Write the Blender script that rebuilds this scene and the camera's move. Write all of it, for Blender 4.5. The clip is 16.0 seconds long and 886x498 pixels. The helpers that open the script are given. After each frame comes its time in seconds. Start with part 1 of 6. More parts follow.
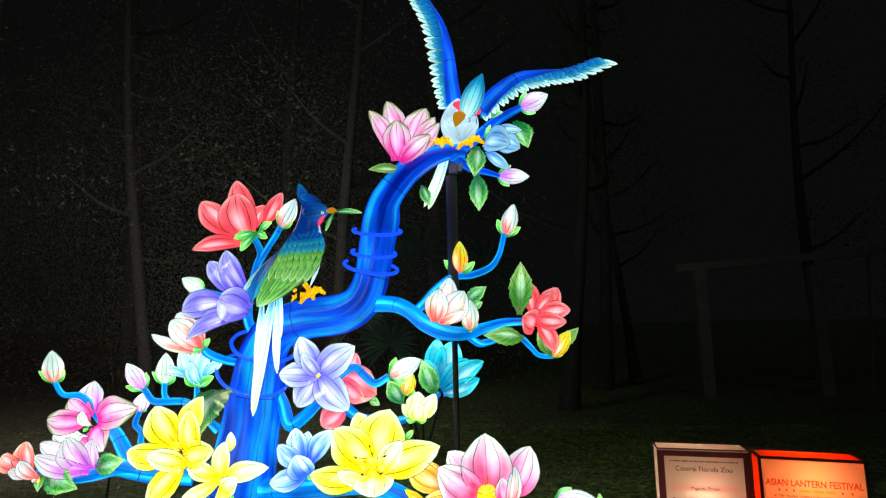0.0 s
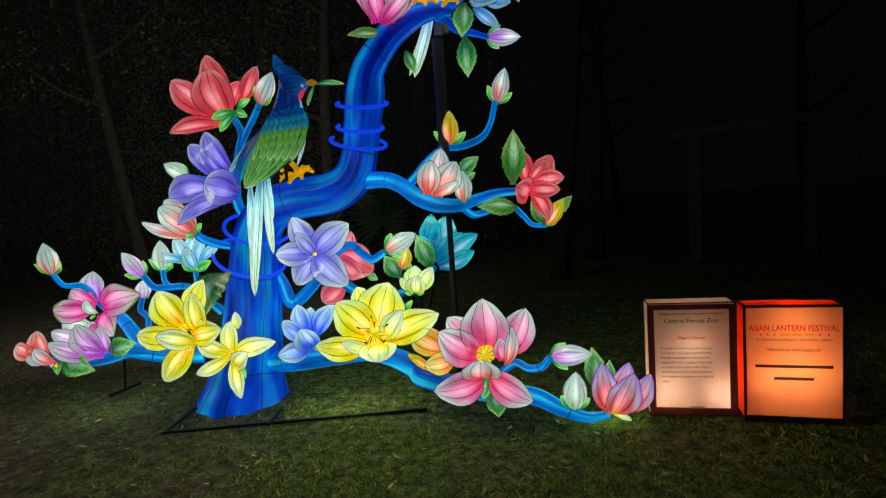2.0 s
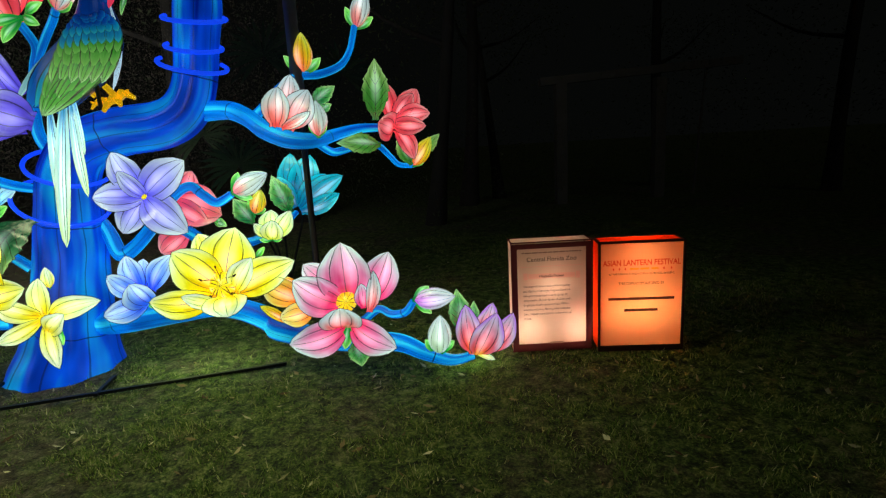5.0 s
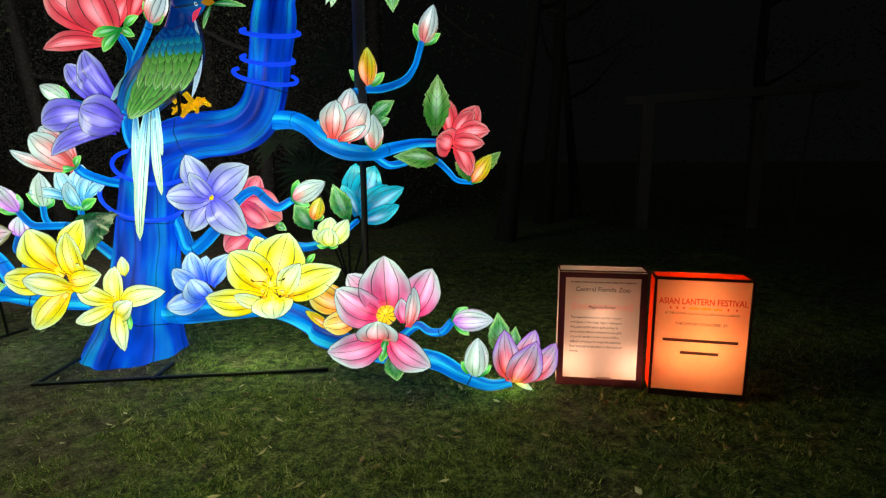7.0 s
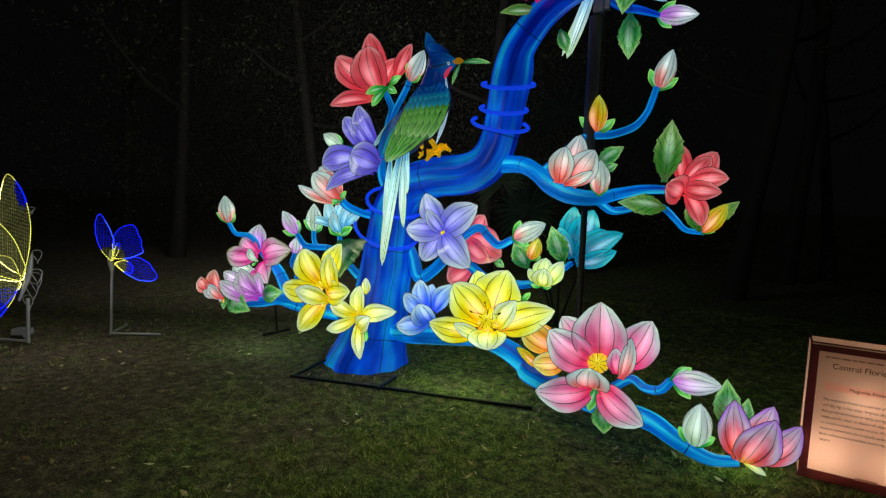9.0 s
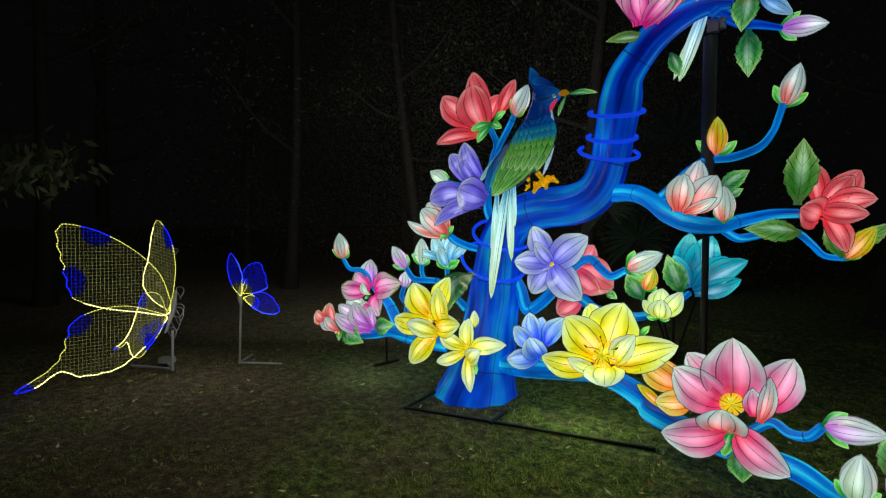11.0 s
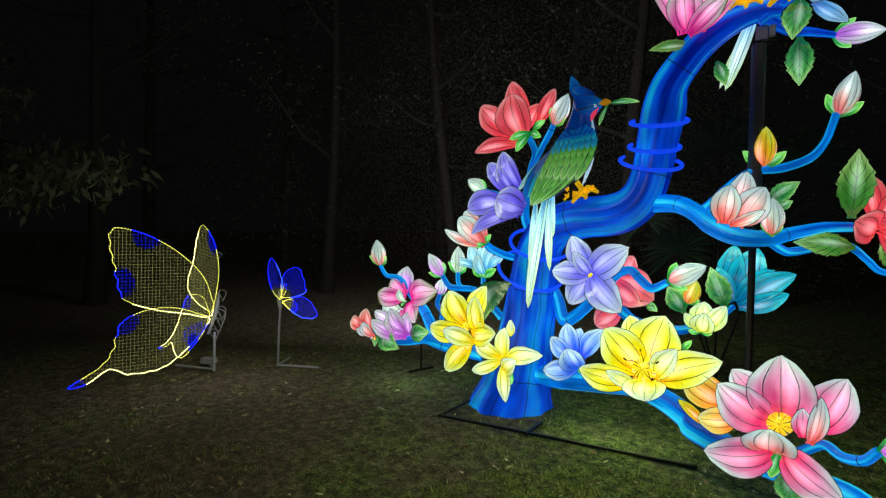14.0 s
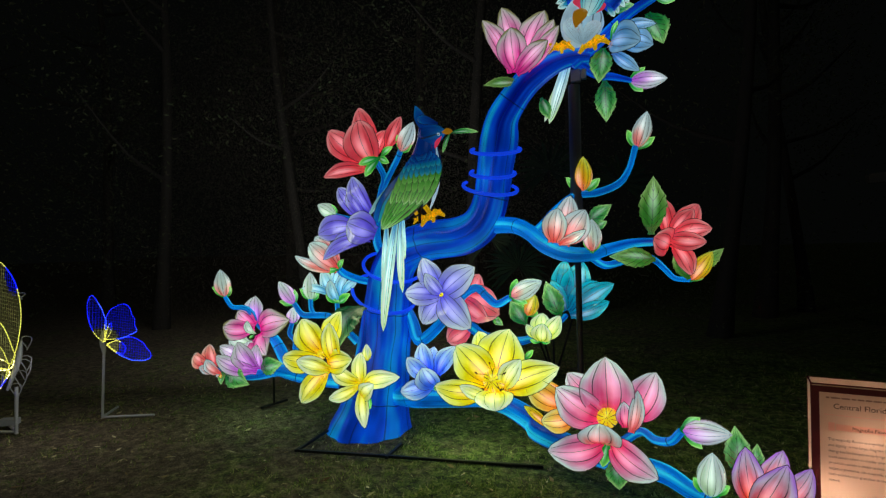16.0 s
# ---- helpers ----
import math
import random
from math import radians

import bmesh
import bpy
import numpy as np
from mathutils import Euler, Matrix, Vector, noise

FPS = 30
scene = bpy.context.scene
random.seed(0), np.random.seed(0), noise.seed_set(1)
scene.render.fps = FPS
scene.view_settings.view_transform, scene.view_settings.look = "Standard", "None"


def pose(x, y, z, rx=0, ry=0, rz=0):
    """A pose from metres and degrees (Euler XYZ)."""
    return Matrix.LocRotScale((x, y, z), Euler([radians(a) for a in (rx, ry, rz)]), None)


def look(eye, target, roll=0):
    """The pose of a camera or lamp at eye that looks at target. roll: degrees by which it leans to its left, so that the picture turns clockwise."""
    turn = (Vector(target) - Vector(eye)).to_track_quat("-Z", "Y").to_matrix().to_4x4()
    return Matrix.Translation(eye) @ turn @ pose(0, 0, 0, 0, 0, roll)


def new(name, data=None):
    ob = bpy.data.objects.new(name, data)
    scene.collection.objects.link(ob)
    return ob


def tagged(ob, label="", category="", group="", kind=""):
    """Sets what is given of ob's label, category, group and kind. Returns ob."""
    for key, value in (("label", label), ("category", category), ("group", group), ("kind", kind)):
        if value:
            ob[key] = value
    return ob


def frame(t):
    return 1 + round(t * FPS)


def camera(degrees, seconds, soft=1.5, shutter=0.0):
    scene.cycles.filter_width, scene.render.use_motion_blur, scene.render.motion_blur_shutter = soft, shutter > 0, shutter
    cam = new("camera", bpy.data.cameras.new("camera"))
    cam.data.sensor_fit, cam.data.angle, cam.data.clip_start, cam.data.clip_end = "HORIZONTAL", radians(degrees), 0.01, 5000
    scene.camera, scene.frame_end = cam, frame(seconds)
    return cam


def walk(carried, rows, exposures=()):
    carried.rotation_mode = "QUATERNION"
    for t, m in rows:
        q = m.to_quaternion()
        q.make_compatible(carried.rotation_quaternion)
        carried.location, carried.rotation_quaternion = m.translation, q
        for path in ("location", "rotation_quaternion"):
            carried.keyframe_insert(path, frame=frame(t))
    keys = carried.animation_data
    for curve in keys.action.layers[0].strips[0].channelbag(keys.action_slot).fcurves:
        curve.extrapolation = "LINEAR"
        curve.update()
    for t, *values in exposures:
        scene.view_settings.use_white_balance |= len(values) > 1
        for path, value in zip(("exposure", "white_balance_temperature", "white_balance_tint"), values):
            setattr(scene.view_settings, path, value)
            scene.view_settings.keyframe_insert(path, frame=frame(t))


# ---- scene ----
cam = camera(79.9, 16.0, soft=1.3)
PATH = [
    (0, (0.46, -0.012, 1.703), (0.229, 1.957, 1.962), -1.1),
    (0.5, (0.445, 0.009, 1.663), (0.175, 1.985, 1.82), -1.5),
    (1, (0.418, 0.024, 1.656), (0.131, 2.003, 1.671), -2.0),
    (1.5, (0.424, 0.044, 1.628), (0.166, 2.025, 1.531), -2.9),
    (2, (0.434, 0.053, 1.622), (0.218, 2.033, 1.442), -3.9),
    (2.5, (0.437, 0.069, 1.605), (0.267, 2.05, 1.39), -5.3),
    (3, (0.441, 0.117, 1.567), (0.34, 2.096, 1.302), -5.7),
    (3.5, (0.447, 0.192, 1.553), (0.495, 2.161, 1.205), -5.1),
    (4, (0.446, 0.229, 1.537), (0.621, 2.183, 1.145), -4.5),
    (6.5, (0.821, 0.373, 1.527), (0.98, 2.327, 1.131), -1.1),
    (7, (0.803, 0.358, 1.561), (0.718, 2.325, 1.215), -0.3),
    (7.5, (0.783, 0.327, 1.571), (0.448, 2.276, 1.271), 0.9),
    (8, (0.764, 0.305, 1.577), (0.204, 2.205, 1.304), 1.8),
    (8.5, (0.737, 0.279, 1.575), (0.012, 2.128, 1.339), 2.1),
    (11, (0.623, 0.188, 1.636), (-0.509, 1.833, 1.523), -0.3),
    (11.5, (0.57, 0.14, 1.64), (-0.747, 1.639, 1.503), -0.2),
    (12, (0.569, 0.148, 1.651), (-0.888, 1.51, 1.503), 0.1),
    (12.5, (0.582, 0.162, 1.652), (-0.904, 1.493, 1.504), 0.3),
    (13, (0.59, 0.173, 1.643), (-0.848, 1.556, 1.505), 0.5),
    (13.5, (0.59, 0.167, 1.645), (-0.755, 1.643, 1.524), 0.6),
    (14, (0.599, 0.153, 1.653), (-0.632, 1.726, 1.564), 0.4),
    (14.5, (0.618, 0.142, 1.668), (-0.479, 1.813, 1.604), 0.3),
    (15, (0.625, 0.137, 1.673), (-0.338, 1.889, 1.634), -0.0),
    (15.5, (0.628, 0.133, 1.679), (-0.213, 1.947, 1.656), -0.9),
    (16, (0.623, 0.129, 1.684), (-0.135, 1.98, 1.667), -1.5),
]
walk(cam, [(t, look(eye, target, roll)) for t, eye, target, roll in PATH],
     exposures=[(0.0, 1.15), (0.4, 0.95), (0.9, 0.52), (1.5, 0.17), (2.2, 0.0), (3.0, -0.1), (4.2, 0.0), (6.3, 0.88), (7.0, 0.5), (7.6, 0.18),
                (8.5, 0.0), (11.0, 0.0), (11.8, 0.22), (13.2, 0.43), (14.2, 0.3), (15.2, 0.05), (16.0, -0.05)])

# ---- night sky ----
world = bpy.data.worlds.new("night_sky")
scene.world = world
world.use_nodes = True
world.node_tree.nodes["Background"].inputs[0].default_value = (0.86, 1.0, 0.9, 1)
world.node_tree.nodes["Background"].inputs[1].default_value = 0.0015

# added fill: a weak, broad sun for stray light from behind the lawn
fill_sun = bpy.data.lights.new("fill_sun", "SUN")
fill_sun.energy, fill_sun.angle, fill_sun.color = 0.032, radians(25), (0.93, 1.0, 0.82)
new("fill_sun", fill_sun).matrix_world = look((4.0, -6.0, 6.5), (0, 4, 0))

# unseen area lamps in mid-air, added to lift the lantern glow on the lawn
for x, y, z, w, h, watts, tint in ((-1.8, 3.0, 2.4, 1.4, 0.5, 12.0, (0.9, 0.98, 0.54)), (-0.2, 3.1, 1.9, 1.2, 0.4, 9.0, (0.86, 1.0, 0.4)),
                                   (-0.6, 4.95, 1.7, 1.4, 0.4, 5.0, (0.6, 1.0, 0.5)), (-3.1, 4.75, 1.5, 0.8, 0.3, 2.5, (0.7, 1.0, 0.6)),
                                   (-0.8, 4.2, 0.3, 0.8, 0.2, 2.3, (0.75, 1.0, 0.36)), (-3.0, 4.25, 0.5, 0.8, 0.25, 2.9, (0.6, 1.0, 0.45)), (-4.3, 3.2, 0.8, 1.0, 0.5, 2.7, (1.0, 0.92, 0.84)), (1.1, 3.75, 0.16, 0.3, 0.1, 0.55, (0.6, 1.0, 0.3))):
    lamp = bpy.data.lights.new("lantern_fill", "AREA")
    lamp.shape, lamp.size, lamp.size_y, lamp.energy, lamp.color = "RECTANGLE", w, h, watts, tint
    new("lantern_fill", lamp).location = (x, y, z)
# one more added lamp, unseen, to brighten the wood behind the tree
lamp = bpy.data.lights.new("lantern_fill", "AREA")
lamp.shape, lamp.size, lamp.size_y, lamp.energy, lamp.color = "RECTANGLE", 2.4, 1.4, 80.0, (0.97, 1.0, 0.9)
new("lantern_fill", lamp).matrix_world = look((-3.4, 4.9, 2.5), (-6.0, 10.0, 3.8))
# unseen lamp added beside the butterflies to brighten the young tree
lamp = bpy.data.lights.new("butterfly_fill", "AREA")
lamp.shape, lamp.size, lamp.size_y, lamp.energy, lamp.color = "RECTANGLE", 0.8, 0.8, 5.0, (0.9, 1.0, 0.85)
new("butterfly_fill", lamp).matrix_world = look((-3.7, 2.9, 1.0), (-5.96, 1.30, 1.9))


# ---- materials ----
def lin(r, g, b):
    return tuple((c / 255 / 12.92 if c < 11 else ((c / 255 + 0.055) / 1.055) ** 2.4) for c in (r, g, b)) + (1,)


class Nodes:
    def __init__(self, name):
        self.mat = bpy.data.materials.new(name)
        self.mat.use_nodes = True
        self.tree = self.mat.node_tree
        self.bsdf = self.tree.nodes["Principled BSDF"]

    def add(self, kind, **inputs):
        n = self.tree.nodes.new(kind)
        for key, value in inputs.items():
            sock = n.inputs[int(key[1:])] if key[0] == "i" and key[1:].isdigit() else n.inputs[key]
            if isinstance(value, bpy.types.NodeSocket):
                self.tree.links.new(value, sock)
            else:
                sock.default_value = value
        return n

    def math(self, op, a, b=0.0, c=0.0):
        n = self.add("ShaderNodeMath", i0=a, i1=b, i2=c)
        n.operation = op
        return n.outputs[0]

    def ramp(self, fac, stops):
        n = self.add("ShaderNodeValToRGB", i0=fac)
        while len(n.color_ramp.elements) < len(stops):
            n.color_ramp.elements.new(0.5)
        for e, (p, c) in zip(n.color_ramp.elements, stops):
            e.position, e.color = p, c
        return n.outputs[0]

    def mix(self, fac, a, b):
        n = self.add("ShaderNodeMix")
        n.data_type = "RGBA"
        for sock, value in ((n.inputs[0], fac), (n.inputs[6], a), (n.inputs[7], b)):
            if isinstance(value, bpy.types.NodeSocket):
                self.tree.links.new(value, sock)
            else:
                sock.default_value = value
        return n.outputs[2]

    def to(self, value, name):
        if isinstance(value, bpy.types.NodeSocket):
            self.tree.links.new(value, self.bsdf.inputs[name])
        else:
            self.bsdf.inputs[name].default_value = value

    def bump(self, height, strength=0.4, distance=0.01):
        n = self.add("ShaderNodeBump", Strength=strength, Distance=distance, Height=height)
        self.to(n.outputs[0], "Normal")


def uv_of(n):
    sep = n.add("ShaderNodeSeparateXYZ", i0=n.add("ShaderNodeUVMap").outputs[0])
    return sep.outputs[0], sep.outputs[1]


COOL = (0.80, 1.0, 0.96, 1.0)  # cool cast multiplied into every silk colour


def silk(name, stops, strength=1.0, veins=(0.5, 0.24, 0.76), leaf=False, vein=1.0, half=0.0105, edge=0.011, bulbs=1.0):
    """Dyed lantern silk with a painted inner glow, inked veins and wired, stitched edges."""
    n = Nodes(name)
    u, v = uv_of(n)
    where = n.add("ShaderNodeTexCoord").outputs["Object"]
    soft = n.add("ShaderNodeTexNoise", Vector=where, Scale=7.0, Detail=2.0).outputs[0]
    fine = n.add("ShaderNodeTexNoise", Vector=where, Scale=90.0, Detail=2.0).outputs[0]
    each = n.math("MULTIPLY", n.add("ShaderNodeObjectInfo").outputs["Random"], 60.0)
    drawn = n.add("ShaderNodeCombineXYZ", i0=n.math("MULTIPLY", u, 9.0), i1=n.math("MULTIPLY", v, 0.8), i2=each).outputs[0]
    streak = n.add("ShaderNodeTexNoise", Vector=drawn, Scale=1.3, Detail=3.0, Roughness=0.5, Distortion=0.2).outputs[0]
    side = n.math("ABSOLUTE", n.math("SUBTRACT", u, 0.5))
    square = n.math("MULTIPLY", side, side)
    # dye: deep at the root, paler towards the tip and the edges
    along = n.math("ADD", v, n.math("MULTIPLY_ADD", soft, 0.16, -0.08))
    along = n.math("ADD", along, n.math("MULTIPLY_ADD", streak, 0.3, -0.15))
    along = n.math("MULTIPLY_ADD", square, 1.5, n.math("SUBTRACT", along, 0.10))
    colour = n.ramp(along, [(p, tuple(a * q for a, q in zip(lin(*c), COOL))) for p, c in stops])
    # pale hot spot painted into the emission, no lamp behind; bulbs sets its strength
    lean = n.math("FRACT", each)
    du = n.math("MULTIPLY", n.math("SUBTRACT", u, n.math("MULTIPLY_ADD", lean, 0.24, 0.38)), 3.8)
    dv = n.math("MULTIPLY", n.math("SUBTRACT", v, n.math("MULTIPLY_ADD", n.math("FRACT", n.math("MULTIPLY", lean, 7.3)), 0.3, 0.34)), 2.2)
    hot_spot = n.math("MAXIMUM", n.math("SUBTRACT", 1.0, n.math("ADD", n.math("MULTIPLY", du, du), n.math("MULTIPLY", dv, dv))), 0.0)
    hot_spot = n.math("MULTIPLY", hot_spot, hot_spot)
    lines = None
    for at, wide in [(p, half) for p in veins] + [(0.0, edge), (1.0, edge)]:
        one = n.math("COMPARE", u, at, wide)
        lines = one if lines is None else n.math("MAXIMUM", lines, one)
    if leaf:
        saw = n.math("FRACT", n.math("MULTIPLY", n.math("SUBTRACT", v, n.math("MULTIPLY", side, 0.6)), 6.0))
        lines = n.math("MAXIMUM", lines, n.math("COMPARE", saw, 0.5, 0.05))
    inked = n.math("MULTIPLY", lines, n.math("MINIMUM", n.math("MULTIPLY", soft, 1.7 * vein), 0.95))
    ink = n.mix(inked, colour, (0.012, 0.012, 0.014, 1))
    n.to(ink, "Base Color")
    pale = n.mix(n.math("MULTIPLY", hot_spot, 0.3 * bulbs), ink, n.mix(0.6, ink, (0.9, 0.97, 1.0, 1)))
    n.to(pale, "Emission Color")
    # dimmer towards the edges: roundness painted into the emission
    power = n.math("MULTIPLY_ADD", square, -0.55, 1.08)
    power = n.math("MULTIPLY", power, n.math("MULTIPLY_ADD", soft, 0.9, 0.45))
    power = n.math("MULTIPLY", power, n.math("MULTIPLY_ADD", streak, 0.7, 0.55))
    if bulbs:  # shading of the sagging cloth, painted in: dimmer beside the ribs
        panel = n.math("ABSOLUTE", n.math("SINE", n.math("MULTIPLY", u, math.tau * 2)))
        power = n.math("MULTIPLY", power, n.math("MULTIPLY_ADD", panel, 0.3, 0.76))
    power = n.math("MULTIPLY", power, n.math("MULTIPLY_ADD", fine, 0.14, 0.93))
    power = n.math("MULTIPLY_ADD", hot_spot, 0.75 * bulbs, n.math("MULTIPLY", power, 0.9))
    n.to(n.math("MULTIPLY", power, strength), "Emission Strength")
    n.to(0.25, "Roughness")
    n.to(0.7, "Specular IOR Level")
    n.to(0.8 if bulbs else 0.0, "Coat Weight")
    n.to(0.09, "Coat Roughness")
    n.bump(n.math("MULTIPLY_ADD", fine, 0.05, streak), 0.35, 0.02)
    return n.mat


def bark_silk(name, dark, mid, light, strength, streaks=7.0):
    """Banded blue silk over a wire frame: long dyed bands, seams along the ribs and a hoop seam here and there."""
    n = Nodes(name)
    u, v = uv_of(n)
    where = n.add("ShaderNodeTexCoord").outputs["Object"]
    wander = n.add("ShaderNodeTexNoise", Vector=where, Scale=1.7, Detail=1.0).outputs[0]
    across = n.math("MULTIPLY_ADD", wander, 0.10, u)
    flow = n.add("ShaderNodeCombineXYZ", i0=n.math("MULTIPLY", across, streaks), i1=n.math("MULTIPLY", v, 0.55), i2=0.0).outputs[0]
    streak = n.add("ShaderNodeTexNoise", Vector=flow, Scale=1.7, Detail=2.5, Roughness=0.45, Distortion=0.15).outputs[0]
    thin = n.add("ShaderNodeCombineXYZ", i0=n.math("MULTIPLY", across, streaks * 5.0), i1=n.math("MULTIPLY", v, 0.5), i2=3.0).outputs[0]
    thread = n.add("ShaderNodeTexNoise", Vector=thin, Scale=1.7, Detail=2.0).outputs[0]
    blot = n.add("ShaderNodeTexNoise", Vector=where, Scale=3.2, Detail=1.5).outputs[0]
    tone = n.math("ADD", streak, n.math("MULTIPLY_ADD", thread, 0.09, -0.045))
    colour = n.ramp(tone, [(0.32, lin(*dark)), (0.5, lin(*mid)), (0.70, lin(*light))])
    ribs = n.math("COMPARE", n.math("FRACT", n.math("MULTIPLY", across, 8.0)), 0.5, 0.022)
    hoops = n.math("COMPARE", n.math("FRACT", n.math("MULTIPLY", v, 1.25)), 0.5, 0.005)
    lines = n.math("MULTIPLY", n.math("MAXIMUM", n.math("MULTIPLY", ribs, 0.75), hoops), 0.85)
    ink = n.mix(lines, colour, (0.003, 0.006, 0.03, 1))
    n.to(ink, "Base Color")
    n.to(ink, "Emission Color")
    n.to(n.math("MULTIPLY", n.math("MULTIPLY_ADD", blot, 2.4, -0.1), strength), "Emission Strength")
    n.to(0.32, "Roughness")
    n.to(0.3, "Specular IOR Level")
    n.bump(tone, 0.2, 0.01)
    return n.mat


def plain(name, colour, rough=0.5, metal=0.0, scale=40.0, vary=0.35, bump=0.2, glow=0.0):
    n = Nodes(name)
    where = n.add("ShaderNodeTexCoord").outputs["Object"]
    a = n.add("ShaderNodeTexNoise", Vector=where, Scale=scale, Detail=4.0).outputs[0]
    b = n.add("ShaderNodeTexNoise", Vector=where, Scale=scale / 9, Detail=2.0).outputs[0]
    m = n.math("MULTIPLY", n.math("MULTIPLY_ADD", a, vary, 1 - vary / 2), n.math("MULTIPLY_ADD", b, vary, 1 - vary / 2))
    c = lin(*colour)
    mul = n.add("ShaderNodeVectorMath", i0=c[:3], i1=(1, 1, 1))
    mul.operation = "SCALE"
    n.tree.links.new(m, mul.inputs["Scale"])
    n.to(mul.outputs[0], "Base Color")
    n.to(rough, "Roughness")
    n.to(metal, "Metallic")
    if glow:
        n.to(c, "Emission Color")
        n.to(glow, "Emission Strength")
    n.bump(a, bump, 0.004)
    return n.mat


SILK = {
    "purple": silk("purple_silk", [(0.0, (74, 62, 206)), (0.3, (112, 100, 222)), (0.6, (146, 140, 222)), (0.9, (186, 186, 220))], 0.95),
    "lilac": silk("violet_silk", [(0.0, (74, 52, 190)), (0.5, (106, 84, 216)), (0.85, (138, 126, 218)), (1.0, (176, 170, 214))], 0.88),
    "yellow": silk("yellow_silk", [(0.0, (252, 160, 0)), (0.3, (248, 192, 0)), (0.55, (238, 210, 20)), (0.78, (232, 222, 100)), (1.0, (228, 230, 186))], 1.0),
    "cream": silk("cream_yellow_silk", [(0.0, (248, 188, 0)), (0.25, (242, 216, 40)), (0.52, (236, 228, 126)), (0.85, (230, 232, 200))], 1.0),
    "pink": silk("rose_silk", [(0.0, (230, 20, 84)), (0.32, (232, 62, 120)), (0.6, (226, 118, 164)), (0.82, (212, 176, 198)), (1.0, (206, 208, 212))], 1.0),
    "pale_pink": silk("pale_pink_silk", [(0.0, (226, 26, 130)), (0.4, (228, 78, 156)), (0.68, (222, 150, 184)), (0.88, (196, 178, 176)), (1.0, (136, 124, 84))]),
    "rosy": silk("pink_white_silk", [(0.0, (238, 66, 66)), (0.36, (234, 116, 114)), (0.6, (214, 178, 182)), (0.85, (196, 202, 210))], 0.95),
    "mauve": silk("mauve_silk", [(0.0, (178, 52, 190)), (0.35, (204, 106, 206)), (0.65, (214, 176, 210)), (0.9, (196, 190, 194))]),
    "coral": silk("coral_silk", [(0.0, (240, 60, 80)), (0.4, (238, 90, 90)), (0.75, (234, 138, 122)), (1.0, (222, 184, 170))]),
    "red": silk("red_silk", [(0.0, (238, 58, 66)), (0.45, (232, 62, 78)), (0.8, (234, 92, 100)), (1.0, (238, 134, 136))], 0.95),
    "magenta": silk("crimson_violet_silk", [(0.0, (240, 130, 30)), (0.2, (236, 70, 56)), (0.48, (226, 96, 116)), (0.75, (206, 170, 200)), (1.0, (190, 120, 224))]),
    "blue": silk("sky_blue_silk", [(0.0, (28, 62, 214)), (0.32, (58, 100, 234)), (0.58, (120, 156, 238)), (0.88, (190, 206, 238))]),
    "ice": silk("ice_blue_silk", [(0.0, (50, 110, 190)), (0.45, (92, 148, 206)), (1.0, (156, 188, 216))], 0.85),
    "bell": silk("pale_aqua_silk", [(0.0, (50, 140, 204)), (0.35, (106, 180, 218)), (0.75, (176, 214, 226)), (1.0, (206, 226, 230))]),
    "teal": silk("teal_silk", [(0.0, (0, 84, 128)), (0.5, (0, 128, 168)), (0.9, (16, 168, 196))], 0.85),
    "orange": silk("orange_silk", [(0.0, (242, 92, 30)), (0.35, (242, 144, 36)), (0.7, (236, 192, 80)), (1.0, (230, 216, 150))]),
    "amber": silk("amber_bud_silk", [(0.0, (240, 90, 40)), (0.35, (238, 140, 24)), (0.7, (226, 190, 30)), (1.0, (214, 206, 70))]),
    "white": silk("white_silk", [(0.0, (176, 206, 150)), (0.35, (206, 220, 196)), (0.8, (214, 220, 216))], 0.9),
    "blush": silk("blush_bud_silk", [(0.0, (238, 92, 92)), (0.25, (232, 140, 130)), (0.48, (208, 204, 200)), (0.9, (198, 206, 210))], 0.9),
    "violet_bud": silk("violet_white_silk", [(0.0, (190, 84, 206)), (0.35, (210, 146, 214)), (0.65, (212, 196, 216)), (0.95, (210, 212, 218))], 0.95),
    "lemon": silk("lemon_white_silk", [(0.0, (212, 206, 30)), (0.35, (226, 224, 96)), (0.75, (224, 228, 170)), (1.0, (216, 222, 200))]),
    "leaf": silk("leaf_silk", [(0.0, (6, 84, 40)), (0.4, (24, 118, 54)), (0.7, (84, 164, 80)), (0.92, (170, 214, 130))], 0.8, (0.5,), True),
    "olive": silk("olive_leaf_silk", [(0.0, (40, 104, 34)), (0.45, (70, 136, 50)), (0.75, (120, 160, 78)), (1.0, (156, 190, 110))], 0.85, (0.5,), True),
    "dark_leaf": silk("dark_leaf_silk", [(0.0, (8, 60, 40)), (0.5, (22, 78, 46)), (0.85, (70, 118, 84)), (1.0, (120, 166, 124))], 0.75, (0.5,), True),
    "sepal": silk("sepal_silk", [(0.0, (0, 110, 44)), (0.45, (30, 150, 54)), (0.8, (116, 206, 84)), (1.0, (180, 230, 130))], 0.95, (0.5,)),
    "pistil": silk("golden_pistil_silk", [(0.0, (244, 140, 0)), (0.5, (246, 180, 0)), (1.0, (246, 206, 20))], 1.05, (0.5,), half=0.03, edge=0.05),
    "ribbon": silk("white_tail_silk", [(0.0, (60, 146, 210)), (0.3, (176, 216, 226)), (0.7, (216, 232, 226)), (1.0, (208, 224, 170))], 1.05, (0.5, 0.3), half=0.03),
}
TRUNK = bark_silk("blue_trunk_silk", (0, 18, 116), (2, 58, 172), (12, 136, 184), 0.78, 4.5)
TWIG = bark_silk("cyan_branch_silk", (0, 46, 140), (0, 102, 178), (38, 182, 208), 0.92, 3.5)
